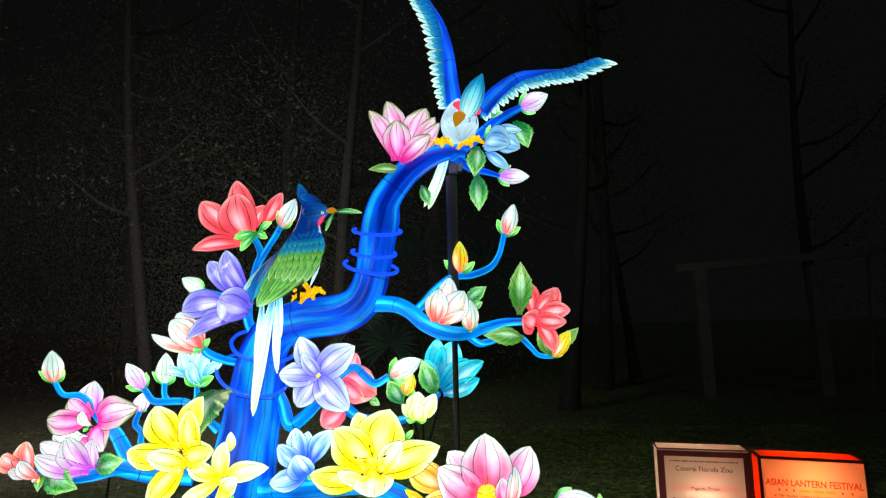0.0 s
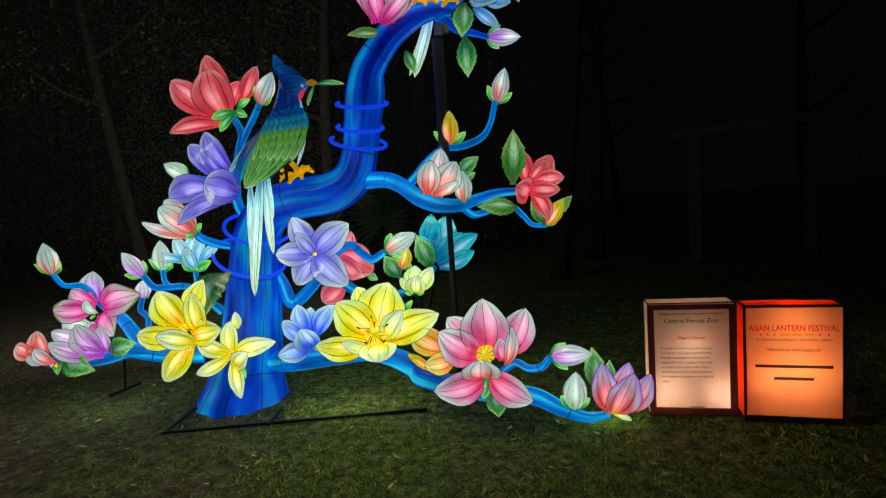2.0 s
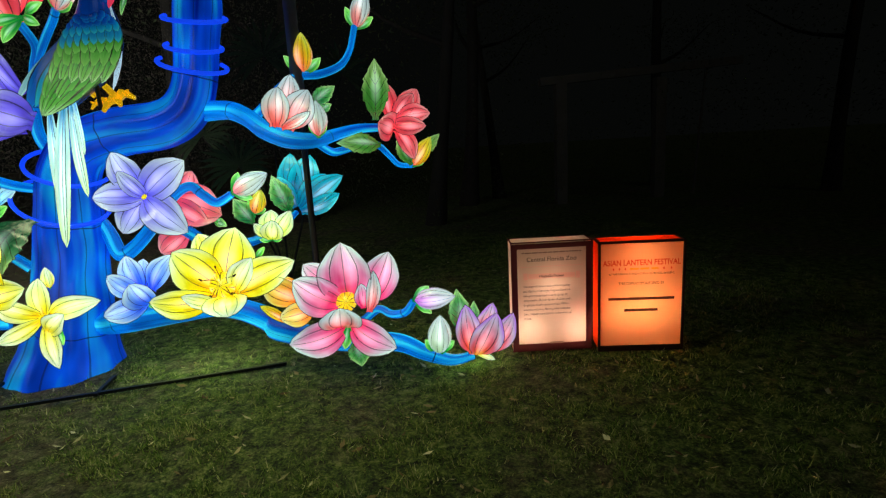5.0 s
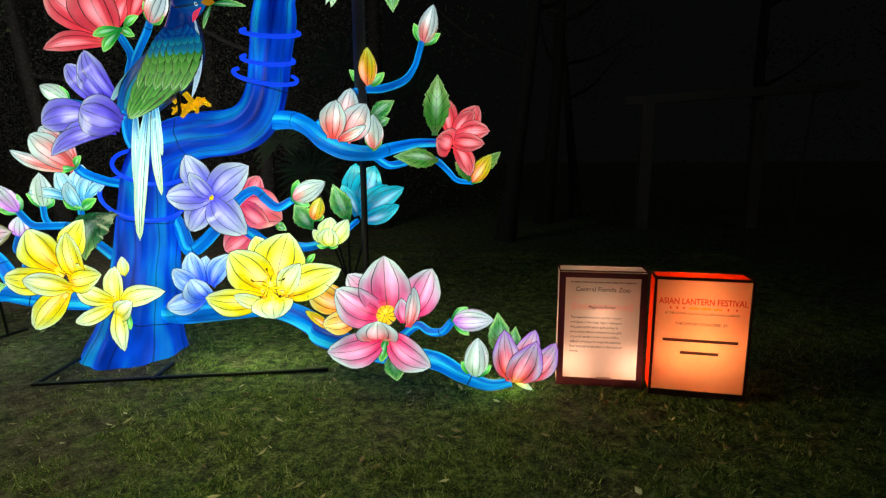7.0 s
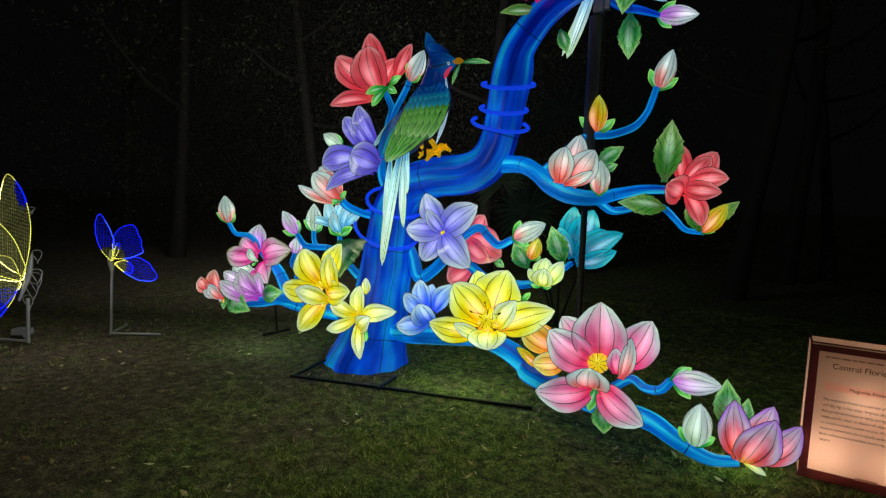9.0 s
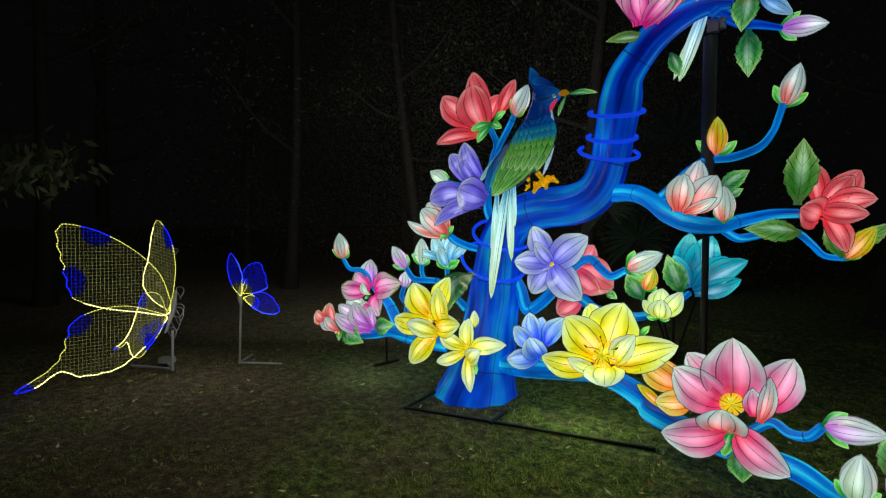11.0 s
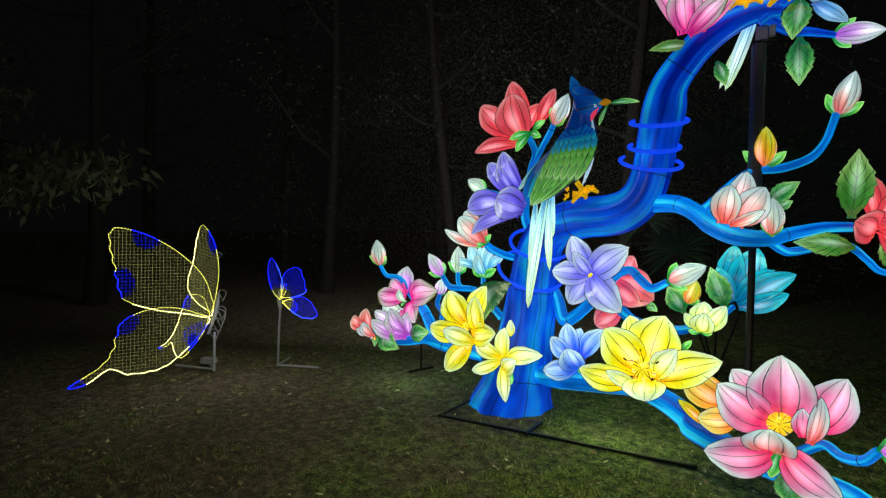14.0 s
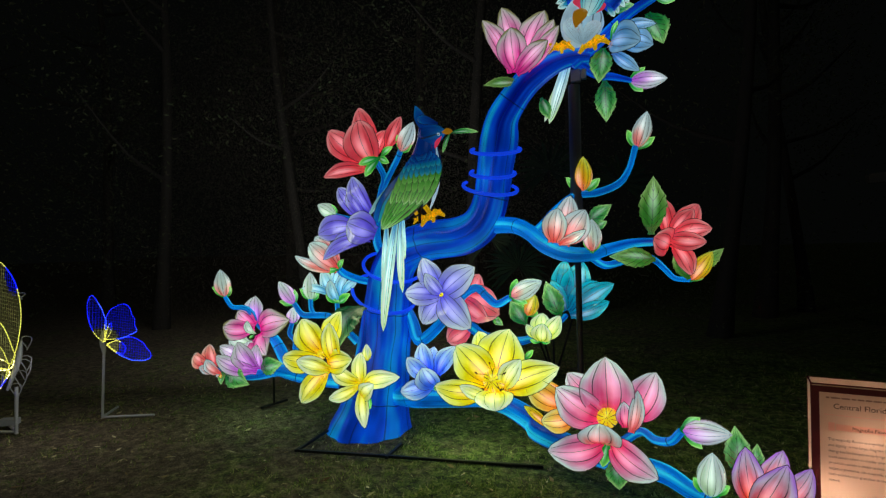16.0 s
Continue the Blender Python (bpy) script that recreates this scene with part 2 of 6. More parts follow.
BAND = plain("blue_rope_light_tube", (16, 66, 228), 0.3, 0, 30, 0.2, 0.1, 0.75)
# foil with a glow of its own in place of reflected lantern light
GOLD = plain("self_lit_gold_tinsel", (252, 190, 20), 0.18, 0.85, 90, 0.9, 1.0, 0.38)
WIRE = plain("black_edge_wire", (12, 12, 14), 0.6)
INK = plain("dark_wire", (60, 30, 10), 0.6)
STEEL = plain("black_steel", (30, 31, 33), 0.5, 0.5, 60, 0.5, 0.3)
SLEEVE = plain("dull_grey_sleeve", (92, 92, 94), 0.55, 0.1, 50, 0.3, 0.2)
GREY_PAINT = plain("grey_painted_steel", (166, 168, 176), 0.45, 0.2, 50, 0.3, 0.2)


# ---- mesh tools ----
class Build:
    """Collects faces with UVs and material slots for one mesh."""
    def __init__(self):
        self.v, self.f, self.uv, self.slot, self.mats = [], [], [], [], []

    def mat(self, m):
        if m not in self.mats:
            self.mats.append(m)
        return self.mats.index(m)

    def grid(self, rows, uvs, m, flip=False):
        k, base, nu = self.mat(m), len(self.v), len(rows[0])
        for r in rows:
            self.v.extend(tuple(p) for p in r)
        for j in range(len(rows) - 1):
            for i in range(nu - 1):
                q = [(j, i), (j, i + 1), (j + 1, i + 1), (j + 1, i)]
                if flip:
                    q.reverse()
                self.f.append([base + a * nu + b for a, b in q])
                self.uv.extend(uvs[a][b] for a, b in q)
                self.slot.append(k)

    def face(self, pts, m, uvs=None):
        base = len(self.v)
        self.v.extend(tuple(p) for p in pts)
        self.f.append(list(range(base, base + len(pts))))
        self.uv.extend(uvs or [(0.3, 0.5)] * len(pts))
        self.slot.append(self.mat(m))

    def box(self, c, size, m, turn=None):
        t = turn or Matrix.Identity(3)
        c, (a, b, d) = Vector(c), (s / 2 for s in size)
        p = [c + t @ Vector((x * a, y * b, z * d)) for z in (-1, 1) for y in (-1, 1) for x in (-1, 1)]
        for q in ((0, 2, 3, 1), (4, 5, 7, 6), (0, 1, 5, 4), (2, 6, 7, 3), (0, 4, 6, 2), (1, 3, 7, 5)):
            self.face([p[i] for i in q], m, [(0, 0), (1, 0), (1, 1), (0, 1)])

    def mesh(self, name, smooth=True):
        me = bpy.data.meshes.new(name)
        me.from_pydata(self.v, [], self.f)
        layer = me.uv_layers.new(name="UVMap")
        layer.data.foreach_set("uv", [c for p in self.uv for c in p])
        for m in self.mats:
            me.materials.append(m)
        me.polygons.foreach_set("material_index", self.slot)
        me.polygons.foreach_set("use_smooth", [smooth] * len(self.f))
        me.update()
        return me


def thing(name, at, label, category, group="", kind=""):
    ob = new(name)
    ob.location = at
    ob.empty_display_size = 0.05
    return tagged(ob, label, category, group, kind)


def part(name, build, parent=None, label="", smooth=True):
    ob = new(name, build.mesh(name, smooth))
    if parent is not None:
        ob.parent = parent
        origin = Vector(parent.location)
        p = parent.parent
        while p is not None:
            origin = origin + Vector(p.location)
            p = p.parent
        ob.data.transform(Matrix.Translation(-origin))
    return tagged(ob, label)


def spline(points, n):
    """Catmull-Rom through tuples of any length."""
    pts = [np.array(p, float) for p in points]
    pts = [2 * pts[0] - pts[1]] + pts + [2 * pts[-1] - pts[-2]]
    out = []
    for k in range(1, len(pts) - 2):
        a, b, c, d = pts[k - 1:k + 3]
        for i in range(n):
            t = i / n
            out.append(0.5 * (2 * b + (c - a) * t + (2 * a - 5 * b + 4 * c - d) * t * t + (3 * b - 3 * c + d - a) * t ** 3))
    out.append(pts[-2])
    return out


def tube(build, points, m, around=12, steps=6, flute=0.0, lobes=7, caps=True):
    """A limb along (x, y, z, radius) points."""
    line = spline(points, steps) if len(points) > 2 else [np.array(p, float) for p in points]
    c = [Vector(p[:3]) for p in line]
    rows, uvs, run, side = [], [], 0.0, None
    for i, p in enumerate(c):
        t = (c[min(i + 1, len(c) - 1)] - c[max(i - 1, 0)]).normalized()
        if side is None:
            side = t.cross(Vector((0, 1, 0)) if abs(t.y) < 0.9 else Vector((1, 0, 0))).normalized()
        side = (side - t * side.dot(t)).normalized()
        other = t.cross(side)
        if i:
            run += (p - c[i - 1]).length
        r = max(float(line[i][3]), 0.0005)
        ring = []
        for k in range(around + 1):
            a = math.tau * k / around
            q = r * (1 + flute * math.cos(lobes * a + 0.8 * run))
            ring.append(p + (side * math.cos(a) + other * math.sin(a)) * q)
        rows.append(ring)
        uvs.append([(k / around, run) for k in range(around + 1)])
    build.grid(rows, uvs, m, True)
    if caps:
        build.face(rows[0][:-1], m)
        build.face(list(reversed(rows[-1][:-1])), m)


def petal_shape(build, base, tip, wide, m, bow=0.12, cup=0.34, puff=0.17, face=(0, -1, 0), belly=1.25, full=0.62, nv=12, nu=8, ragged=0.0, root=0.25, sway=0.0, curl=0.0):
    """A puffed petal, leaf or feather from base to tip; wide is its width by its length, bow arches it towards face,
    sway bends it sideways and curl turns its tip back."""
    base, tip, face = Vector(base), Vector(tip), Vector(face).normalized()
    axis = tip - base
    length = axis.length
    t0 = axis / length
    up = face - t0 * face.dot(t0)
    if up.length < 0.15:
        up = Vector((0, 0, 1)) - t0 * t0.z
    up.normalize()
    side = t0.cross(up)
    mid = (base + tip) / 2 + up * bow * length * 2 + side * sway * length * 2
    rim = [[], []]
    lines = [[], []]
    phase = 37.0 * base.x + 23.0 * tip.z
    uvs = []
    for j in range(nv + 1):
        v = j / nv
        c = base * (1 - v) ** 2 + mid * 2 * v * (1 - v) + tip * v * v - up * curl * length * max(v - 0.55, 0) ** 2
        tan = ((mid - base) * (1 - v) + (tip - mid) * v).normalized()
        out = side.cross(tan).normalized()
        shape = max(math.sin(math.pi * min(v ** belly, 1)) ** full if 0 < v < 1 else 0.0, root * (1 - v) ** 1.5)
        w = wide * length / 2 * shape * (1 - 0.28 * max(v - 0.66, 0) / 0.34) + 0.0006
        if ragged:
            w *= 1 + ragged * (0.5 - (v * 6) % 1)
        for s in (0, 1):
            row = []
            for i in range(nu + 1):
                u = 2 * i / nu - 1
                h = cup * u * u * w + 0.09 * w * u * u * math.sin(8 * v + phase + 2 * u) + (1 - 2 * s) * (puff * w * (1 - u * u) + 0.0008)
                row.append(c + side * (u * w) + out * h)
            lines[s].append(row)
            if s == 0:
                rim[0].append(row[0])
                rim[1].append(row[-1])
        uvs.append([(i / nu, v) for i in range(nu + 1)])
    build.grid(lines[0], uvs, m)
    build.grid(lines[1], uvs, m, True)
    return rim[0] + rim[1][::-1]


def bud_shape(build, base, tip, wide, m, lobes=3, spin=0.4, belly=0.85, seg=4, nv=10):
    base, tip = Vector(base), Vector(tip)
    axis = tip - base
    t = axis.normalized()
    a = t.cross(Vector((0.2, 1, 0.1))).normalized()
    b = t.cross(a)
    for k in range(lobes):
        rows, uvs = [], []
        for j in range(nv + 1):
            v = j / nv
            r = wide * axis.length / 2 * (max(math.sin(math.pi * v ** belly), 0) ** 0.8 if v < 1 else 0) + 0.0008
            row = []
            for i in range(seg + 1):
                u = i / seg
                q = r * (1 + 0.05 * math.sin(math.pi * u))
                ang = math.tau * (k + u) / lobes + spin
                row.append(base + axis * v + (a * math.cos(ang) + b * math.sin(ang)) * q)
            rows.append(row)
            uvs.append([(i / seg, v) for i in range(seg + 1)])
        build.grid(rows, uvs, m)


# ---- flower lanterns ----
def flower(label, colour, centre, petals, pistil=0.0, sepals=(), name="flower_lantern", group="flower lanterns"):
    """petals: (tip, width by length, bow, base or None, facing or None, colour, sway)."""
    ob = thing(name, centre, label, "flower lantern", group)
    for tip, wide, bow, *rest in petals:
        base = rest[0] if rest and rest[0] else centre
        b = Build()
        rim = petal_shape(b, base, tip, wide * 1.12, SILK[rest[2] if len(rest) > 2 and rest[2] else colour], bow, face=rest[1] if len(rest) > 1 and rest[1] else (0.05, -1, 0.1), belly=1.08, full=0.54, root=0.46, sway=rest[3] if len(rest) > 3 else 0.0)
        one = part("petal", b, ob)
        w = Build()
        tube(w, [(*p, 0.0017) for p in rim], WIRE, 4, 1, caps=False)
        part("edge_wire", w, one, "thin black wire sewn round the edge")
    if pistil:
        b = Build()
        c = Vector(centre)
        bud_shape(b, c + Vector((0, 0.04, -0.01)), c + Vector((0.0, -pistil * 1.3, 0.01)), 1.3, SILK["pistil"], 5)
        part("pistil", b, ob, "golden yellow domed flower centre")
    for k in range(5 if pistil > 0.05 else 0):
        b = Build()
        a = math.tau * (k + 0.3) / 5
        c = Vector(centre)
        e = c + Vector((math.cos(a), -1.0, math.sin(a) + 0.3)) * pistil * 1.5
        tube(b, [(*c, 0.003), (*((c + e) / 2 + Vector((0, -0.02, 0.02))), 0.003), (*e, 0.002)], INK, 5, 4)
        tube(b, [(*e, 0.007), (*(e + Vector((0.02 * math.cos(a), 0, 0.014))), 0.005)], INK, 6, 2)
        part("stamen", b, ob, "thin dark wire stamen")
    for tip, wide, *rest in sepals:
        b = Build()
        petal_shape(b, rest[0] if rest else centre, tip, wide, SILK["sepal"], 0.08)
        part("sepal", b, ob, "small green sepal")
    return ob


def bud(label, colour, base, tip, wide=0.5, sepals=2, spread=0.5, group="flower buds"):
    ob = thing("flower_bud_lantern", base, label, "flower bud", group)
    b = Build()
    bud_shape(b, base, tip, wide, SILK[colour])
    part("bud", b, ob)
    base, tip = Vector(base), Vector(tip)
    axis = tip - base
    side = axis.cross(Vector((0, 1, 0))).normalized()
    for k in range(sepals):
        s = (-1, 1, 0.1, -0.3)[k]
        end = base + axis * (0.36 + 0.05 * k) + side * s * spread * axis.length * 0.68 - Vector((0, 0.12, 0)) * axis.length * (1.8 if abs(s) < 0.5 else 0.6)
        c = Build()
        petal_shape(c, base - axis * 0.05, end, 0.4, SILK["sepal"], -0.16)
        part("sepal", c, ob, "curled green sepal")
    return ob


def leaf(label, base, tip, wide=0.5, colour="leaf", bow=0.06, face=(0.1, -1, 0.15), group="leaf lanterns", sway=0.0):
    ob = thing("leaf_lantern", base, label, "leaf lantern", group)
    b = Build()
    petal_shape(b, base, tip, wide, SILK[colour], bow, 0.2, 0.1, face, 1.0, 0.85, 36, 6, 0.17, sway=sway, curl=0.3)
    part("blade", b, ob)
    return ob


# ---- ground ----
def ground_material():
    n = Nodes("dark_lawn_soil")
    where = n.add("ShaderNodeTexCoord").outputs["Object"]
    big = n.add("ShaderNodeTexNoise", Vector=where, Scale=0.9, Detail=4.0).outputs[0]
    mid = n.add("ShaderNodeTexNoise", Vector=where, Scale=7.0, Detail=5.0, Roughness=0.7).outputs[0]
    fine = n.add("ShaderNodeTexNoise", Vector=where, Scale=70.0, Detail=4.0, Roughness=0.7).outputs[0]
    clump = n.add("ShaderNodeTexNoise", Vector=where, Scale=13.0, Detail=6.0, Roughness=0.75).outputs[0]
    mott = n.math("MULTIPLY_ADD", clump, 1.3, n.math("MULTIPLY_ADD", fine, 0.9, -0.6))
    grass = n.ramp(mott, [(0.32, (0.012, 0.02, 0.005, 1)), (0.5, (0.09, 0.14, 0.028, 1)), (0.64, (0.24, 0.30, 0.07, 1)), (0.82, (0.52, 0.48, 0.24, 1))])
    soil = n.ramp(mott, [(0.28, (0.03, 0.022, 0.014, 1)), (0.55, (0.16, 0.12, 0.08, 1)), (0.85, (0.4, 0.32, 0.23, 1))])
    east = n.add("ShaderNodeSeparateXYZ", i0=where).outputs[0]
    bare = n.math("MINIMUM", n.math("MAXIMUM", n.math("MULTIPLY_ADD", east, -0.07, -0.05), 0.0), 0.18)
    n.to(n.mix(n.ramp(n.math("ADD", n.math("MULTIPLY_ADD", big, 0.6, bare), n.math("MULTIPLY", mid, 0.45)), [(0.5, (0, 0, 0, 1)), (0.68, (1, 1, 1, 1))]), grass, soil), "Base Color")
    n.to(0.95, "Roughness")
    n.bump(n.math("ADD", clump, n.math("MULTIPLY", fine, 0.4)), 1.0, 0.09)
    return n.mat


def height(x, y):
    return 0.012 * math.sin(1.7 * x + 0.6 * y) + 0.01 * math.sin(2.3 * y - 0.9 * x) - 0.018


xs = [-120, -60, -30, -18] + [-12 + 0.4 * i for i in range(51)] + [12, 20, 40, 120]
ys = [-120, -40, -12, -5] + [-2 + 0.4 * i for i in range(36)] + [14, 18, 30, 60, 120]
b = Build()
b.grid([[(x, y, height(x, y)) for x in xs] for y in ys], [[(x, y) for x in xs] for y in ys], ground_material())
tagged(new("ground", b.mesh("ground")), "dark patchy lawn with worn bare soil", "ground", kind="structure")


def blade_material(name, ramp, thin=0.0):
    """Leaves or blades, each of its own shade; thin: the share of light that passes through them."""
    n = Nodes(name)
    rnd = n.add("ShaderNodeNewGeometry").outputs["Random Per Island"]
    shade = n.ramp(rnd, ramp)
    n.to(shade, "Base Color")
    n.to(0.85, "Roughness")
    n.to(0.2, "Specular IOR Level")
    if thin:
        glow = n.add("ShaderNodeBsdfTranslucent", i0=shade)
        mix = n.add("ShaderNodeMixShader", i0=thin, i1=n.bsdf.outputs[0], i2=glow.outputs[0])
        n.tree.links.new(mix.outputs[0], n.tree.nodes["Material Output"].inputs[0])
    return n.mat


rng = np.random.default_rng(4)
GRASS = blade_material("grass_blades", [(0.0, (0.03, 0.065, 0.01, 1)), (0.45, (0.12, 0.2, 0.035, 1)), (0.74, (0.27, 0.33, 0.085, 1)), (0.92, (0.44, 0.43, 0.17, 1)), (1.0, (0.6, 0.54, 0.33, 1))])
b = Build()
k = b.mat(GRASS)
tufts = 0
while tufts < 30000:
    x, y = rng.uniform(-7.5, 5), 0.9 + 8.0 * rng.random() ** 1.5
    patch = math.sin(1.3 * x + 2.0) * math.sin(1.1 * y + 0.7 * x) + 0.5 * math.sin(4.1 * x - 2.7 * y)
    if noise.noise(Vector((5.5 * x, 5.5 * y, 1.7))) < rng.uniform(-0.22, 0.2):
        continue
    if x < -1.5 and rng.random() < min(0.75, -0.25 * x) or patch < -0.3 and rng.random() < 0.75:
        continue
    tufts += 1
    tall, wide = rng.uniform(0.012, 0.036) * (1.25 if patch > 0.45 else 1.0), rng.uniform(0.01, 0.04)
    for q in range(int(rng.integers(4, 9))):
        px, py = x + rng.normal(0, wide), y + rng.normal(0, wide)
        a, h, w = rng.uniform(0, math.tau), tall * rng.uniform(0.5, 1.2), rng.uniform(0.0015, 0.004)
        lean, z = rng.uniform(0.3, 1.8) * h, height(px, py) - 0.002
        dx, dy = math.cos(a), math.sin(a)
        i = len(b.v)
        b.v += [(px - dy * w, py + dx * w, z), (px + dy * w, py - dx * w, z), (px + dx * lean, py + dy * lean, z + h)]
        b.f.append([i, i + 1, i + 2])
        b.uv += [(0, 0), (1, 0), (0.5, 1)]
        b.slot.append(k)
tagged(new("grass", b.mesh("grass", False)), "short uneven lawn grass with dry blades", "grass", kind="stuff")

LITTER = blade_material("dry_leaves", [(0.0, (0.10, 0.06, 0.03, 1)), (0.45, (0.28, 0.2, 0.1, 1)), (0.75, (0.48, 0.4, 0.22, 1)), (1.0, (0.7, 0.62, 0.42, 1))])
b = Build()
for i in range(3200):
    x, y = rng.uniform(-6, 4.5), 1.2 + 6.5 * rng.random() ** 1.2
    a, s, z = rng.uniform(0, math.tau), 0.008 + 0.032 * rng.random() ** 2.2, height(x, y) + rng.uniform(0.006, 0.022)
    d = Vector((math.cos(a), math.sin(a), rng.uniform(-0.3, 0.3))) * s
    e = Vector((-math.sin(a), math.cos(a), rng.uniform(-0.4, 0.4))) * s * rng.uniform(0.2, 0.5)
    c = Vector((x, y, z))
    b.face([c - d, c + e, c + d * 1.1 + Vector((0, 0, 0.006)), c - e], LITTER)
tagged(new("fallen_leaves", b.mesh("fallen_leaves", False)), "scattered dry brown fallen leaves on the lawn", "fallen leaves", kind="stuff")

# ---- lantern tree ----
tree = thing("lantern_tree", (-1.867, 4.367, 0.000), "tall curving blue silk lantern tree glowing on the lawn", "lantern tree")


def limb(name, points, m, label="", flute=0.04, lobes=7, around=14, steps=6):
    b = Build()
    tube(b, [(*p, r) for p, r in points], m, around, steps, flute, lobes)
    return part(name, b, tree, label)


limb("trunk", [
    ((-1.932, 4.460, -0.077), 0.40), ((-1.917, 4.460, 0.007), 0.375), ((-1.877, 4.460, 0.189), 0.31), ((-1.810, 4.450, 0.474), 0.262), ((-1.747, 4.440, 0.829), 0.232),
    ((-1.685, 4.420, 1.179), 0.21), ((-1.627, 4.400, 1.448), 0.19), ((-1.488, 4.380, 1.633), 0.175), ((-1.238, 4.360, 1.717), 0.165), ((-0.941, 4.360, 1.753), 0.163),
    ((-0.764, 4.360, 1.852), 0.155), ((-0.671, 4.360, 2.044), 0.142), ((-0.624, 4.360, 2.314), 0.145), ((-0.578, 4.340, 2.532), 0.152), ((-0.525, 4.300, 2.710), 0.125),
    ((-0.380, 4.280, 2.892), 0.108), ((-0.242, 4.260, 3.006), 0.105), ((-0.083, 4.260, 3.075), 0.085), ((0.052, 4.280, 3.101), 0.07), ((0.164, 4.300, 3.086), 0.045)],
    TRUNK, "thick curving trunk of streaky blue silk", 0.045, 9, 54, 7)
limb("branch", [((-0.702, 4.440, 1.834), 0.075), ((-0.560, 4.320, 1.829), 0.068), ((-0.397, 4.180, 1.809), 0.062), ((-0.275, 4.100, 1.751), 0.06), ((-0.161, 4.020, 1.664), 0.06),
                ((-0.009, 4.000, 1.597), 0.058), ((0.156, 4.100, 1.586), 0.05), ((0.283, 4.250, 1.622), 0.042), ((0.438, 4.400, 1.657), 0.036), ((0.636, 4.550, 1.661), 0.03)], TWIG)
limb("branch", [((0.153, 4.120, 1.567), 0.028), ((0.237, 4.250, 1.499), 0.028), ((0.336, 4.380, 1.511), 0.028), ((0.445, 4.500, 1.547), 0.026), ((0.564, 4.650, 1.529), 0.026),
                ((0.656, 4.800, 1.439), 0.024), ((0.733, 4.900, 1.357), 0.022), ((0.865, 4.950, 1.338), 0.02)], TWIG)
limb("branch", [((-0.251, 4.150, 1.763), 0.035), ((-0.185, 4.200, 1.835), 0.035), ((-0.117, 4.250, 1.921), 0.033), ((0.017, 4.350, 2.039), 0.03), ((0.183, 4.420, 2.060), 0.03),
                ((0.333, 4.500, 2.124), 0.028), ((0.406, 4.580, 2.231), 0.024), ((0.439, 4.620, 2.337), 0.024), ((0.460, 4.650, 2.427), 0.024)], TWIG)
# low branch to the front
limb("branch", [((-1.671, 4.480, 0.302), 0.09), ((-1.423, 4.260, 0.365), 0.09), ((-1.160, 4.100, 0.423), 0.08), ((-0.883, 4.030, 0.459), 0.068), ((-0.643, 4.000, 0.485), 0.066),
                ((-0.431, 3.970, 0.451), 0.075), ((-0.244, 3.930, 0.363), 0.082), ((-0.212, 3.880, 0.329), 0.078), ((0.004, 3.840, 0.269), 0.072), ((0.270, 3.780, 0.228), 0.066),
                ((0.596, 3.680, 0.227), 0.058), ((0.779, 3.620, 0.156), 0.048), ((0.949, 3.600, 0.096), 0.036), ((1.103, 3.600, 0.114), 0.026)], TWIG, "", 0.07, 6)
limb("branch", [((0.365, 3.780, 0.349), 0.03), ((0.488, 3.700, 0.461), 0.026), ((0.578, 3.620, 0.444), 0.026), ((0.662, 3.560, 0.471), 0.026), ((0.719, 3.530, 0.545), 0.024)], TWIG)
# middle branches behind the star flower
limb("branch", [((-1.555, 4.500, 1.136), 0.04), ((-1.462, 4.450, 0.999), 0.05), ((-1.391, 4.420, 0.839), 0.055), ((-1.279, 4.420, 0.890), 0.05), ((-1.114, 4.400, 1.051), 0.045), ((-0.949, 4.380, 1.237), 0.036),
                ((-0.812, 4.360, 1.310), 0.034), ((-0.723, 4.340, 1.245), 0.034), ((-0.629, 4.330, 1.181), 0.033), ((-0.516, 4.320, 1.235), 0.028)], TWIG)
limb("branch", [((-1.079, 4.420, 1.083), 0.045), ((-0.942, 4.480, 0.984), 0.045), ((-0.838, 4.600, 0.864), 0.042), ((-0.648, 4.700, 0.821), 0.04), ((-0.502, 4.780, 0.809), 0.036), ((-0.333, 5.100, 0.870), 0.03), ((-0.256, 5.450, 0.941), 0.026)], TWIG)
# left branches
limb("branch", [((-2.229, 4.400, 0.427), 0.09), ((-2.471, 4.300, 0.451), 0.075), ((-2.648, 4.220, 0.502), 0.07), ((-2.776, 4.180, 0.529), 0.06), ((-2.945, 4.120, 0.488), 0.05), ((-3.124, 4.100, 0.469), 0.036), ((-3.370, 4.060, 0.540), 0.024)], TWIG)
limb("branch", [((-2.566, 4.250, 0.457), 0.06), ((-2.746, 4.280, 0.597), 0.06), ((-2.894, 4.300, 0.788), 0.05), ((-3.042, 4.280, 0.921), 0.036), ((-3.062, 4.120, 1.111), 0.026), ((-3.179, 4.050, 1.140), 0.022), ((-3.220, 4.000, 1.243), 0.02)], TWIG)
limb("branch", [((-2.244, 4.350, 0.525), 0.04), ((-2.468, 4.300, 0.566), 0.034), ((-2.629, 4.280, 0.693), 0.026), ((-2.636, 4.280, 0.792), 0.024), ((-2.699, 4.280, 0.862), 0.024), ((-2.665, 4.280, 0.968), 0.022)], TWIG)
limb("branch", [((-2.046, 4.450, 0.777), 0.04), ((-2.162, 4.400, 0.911), 0.034), ((-2.293, 4.370, 1.025), 0.03), ((-2.454, 4.340, 1.038), 0.03), ((-2.562, 4.300, 1.050), 0.028), ((-2.624, 4.260, 1.159), 0.024)], TWIG)
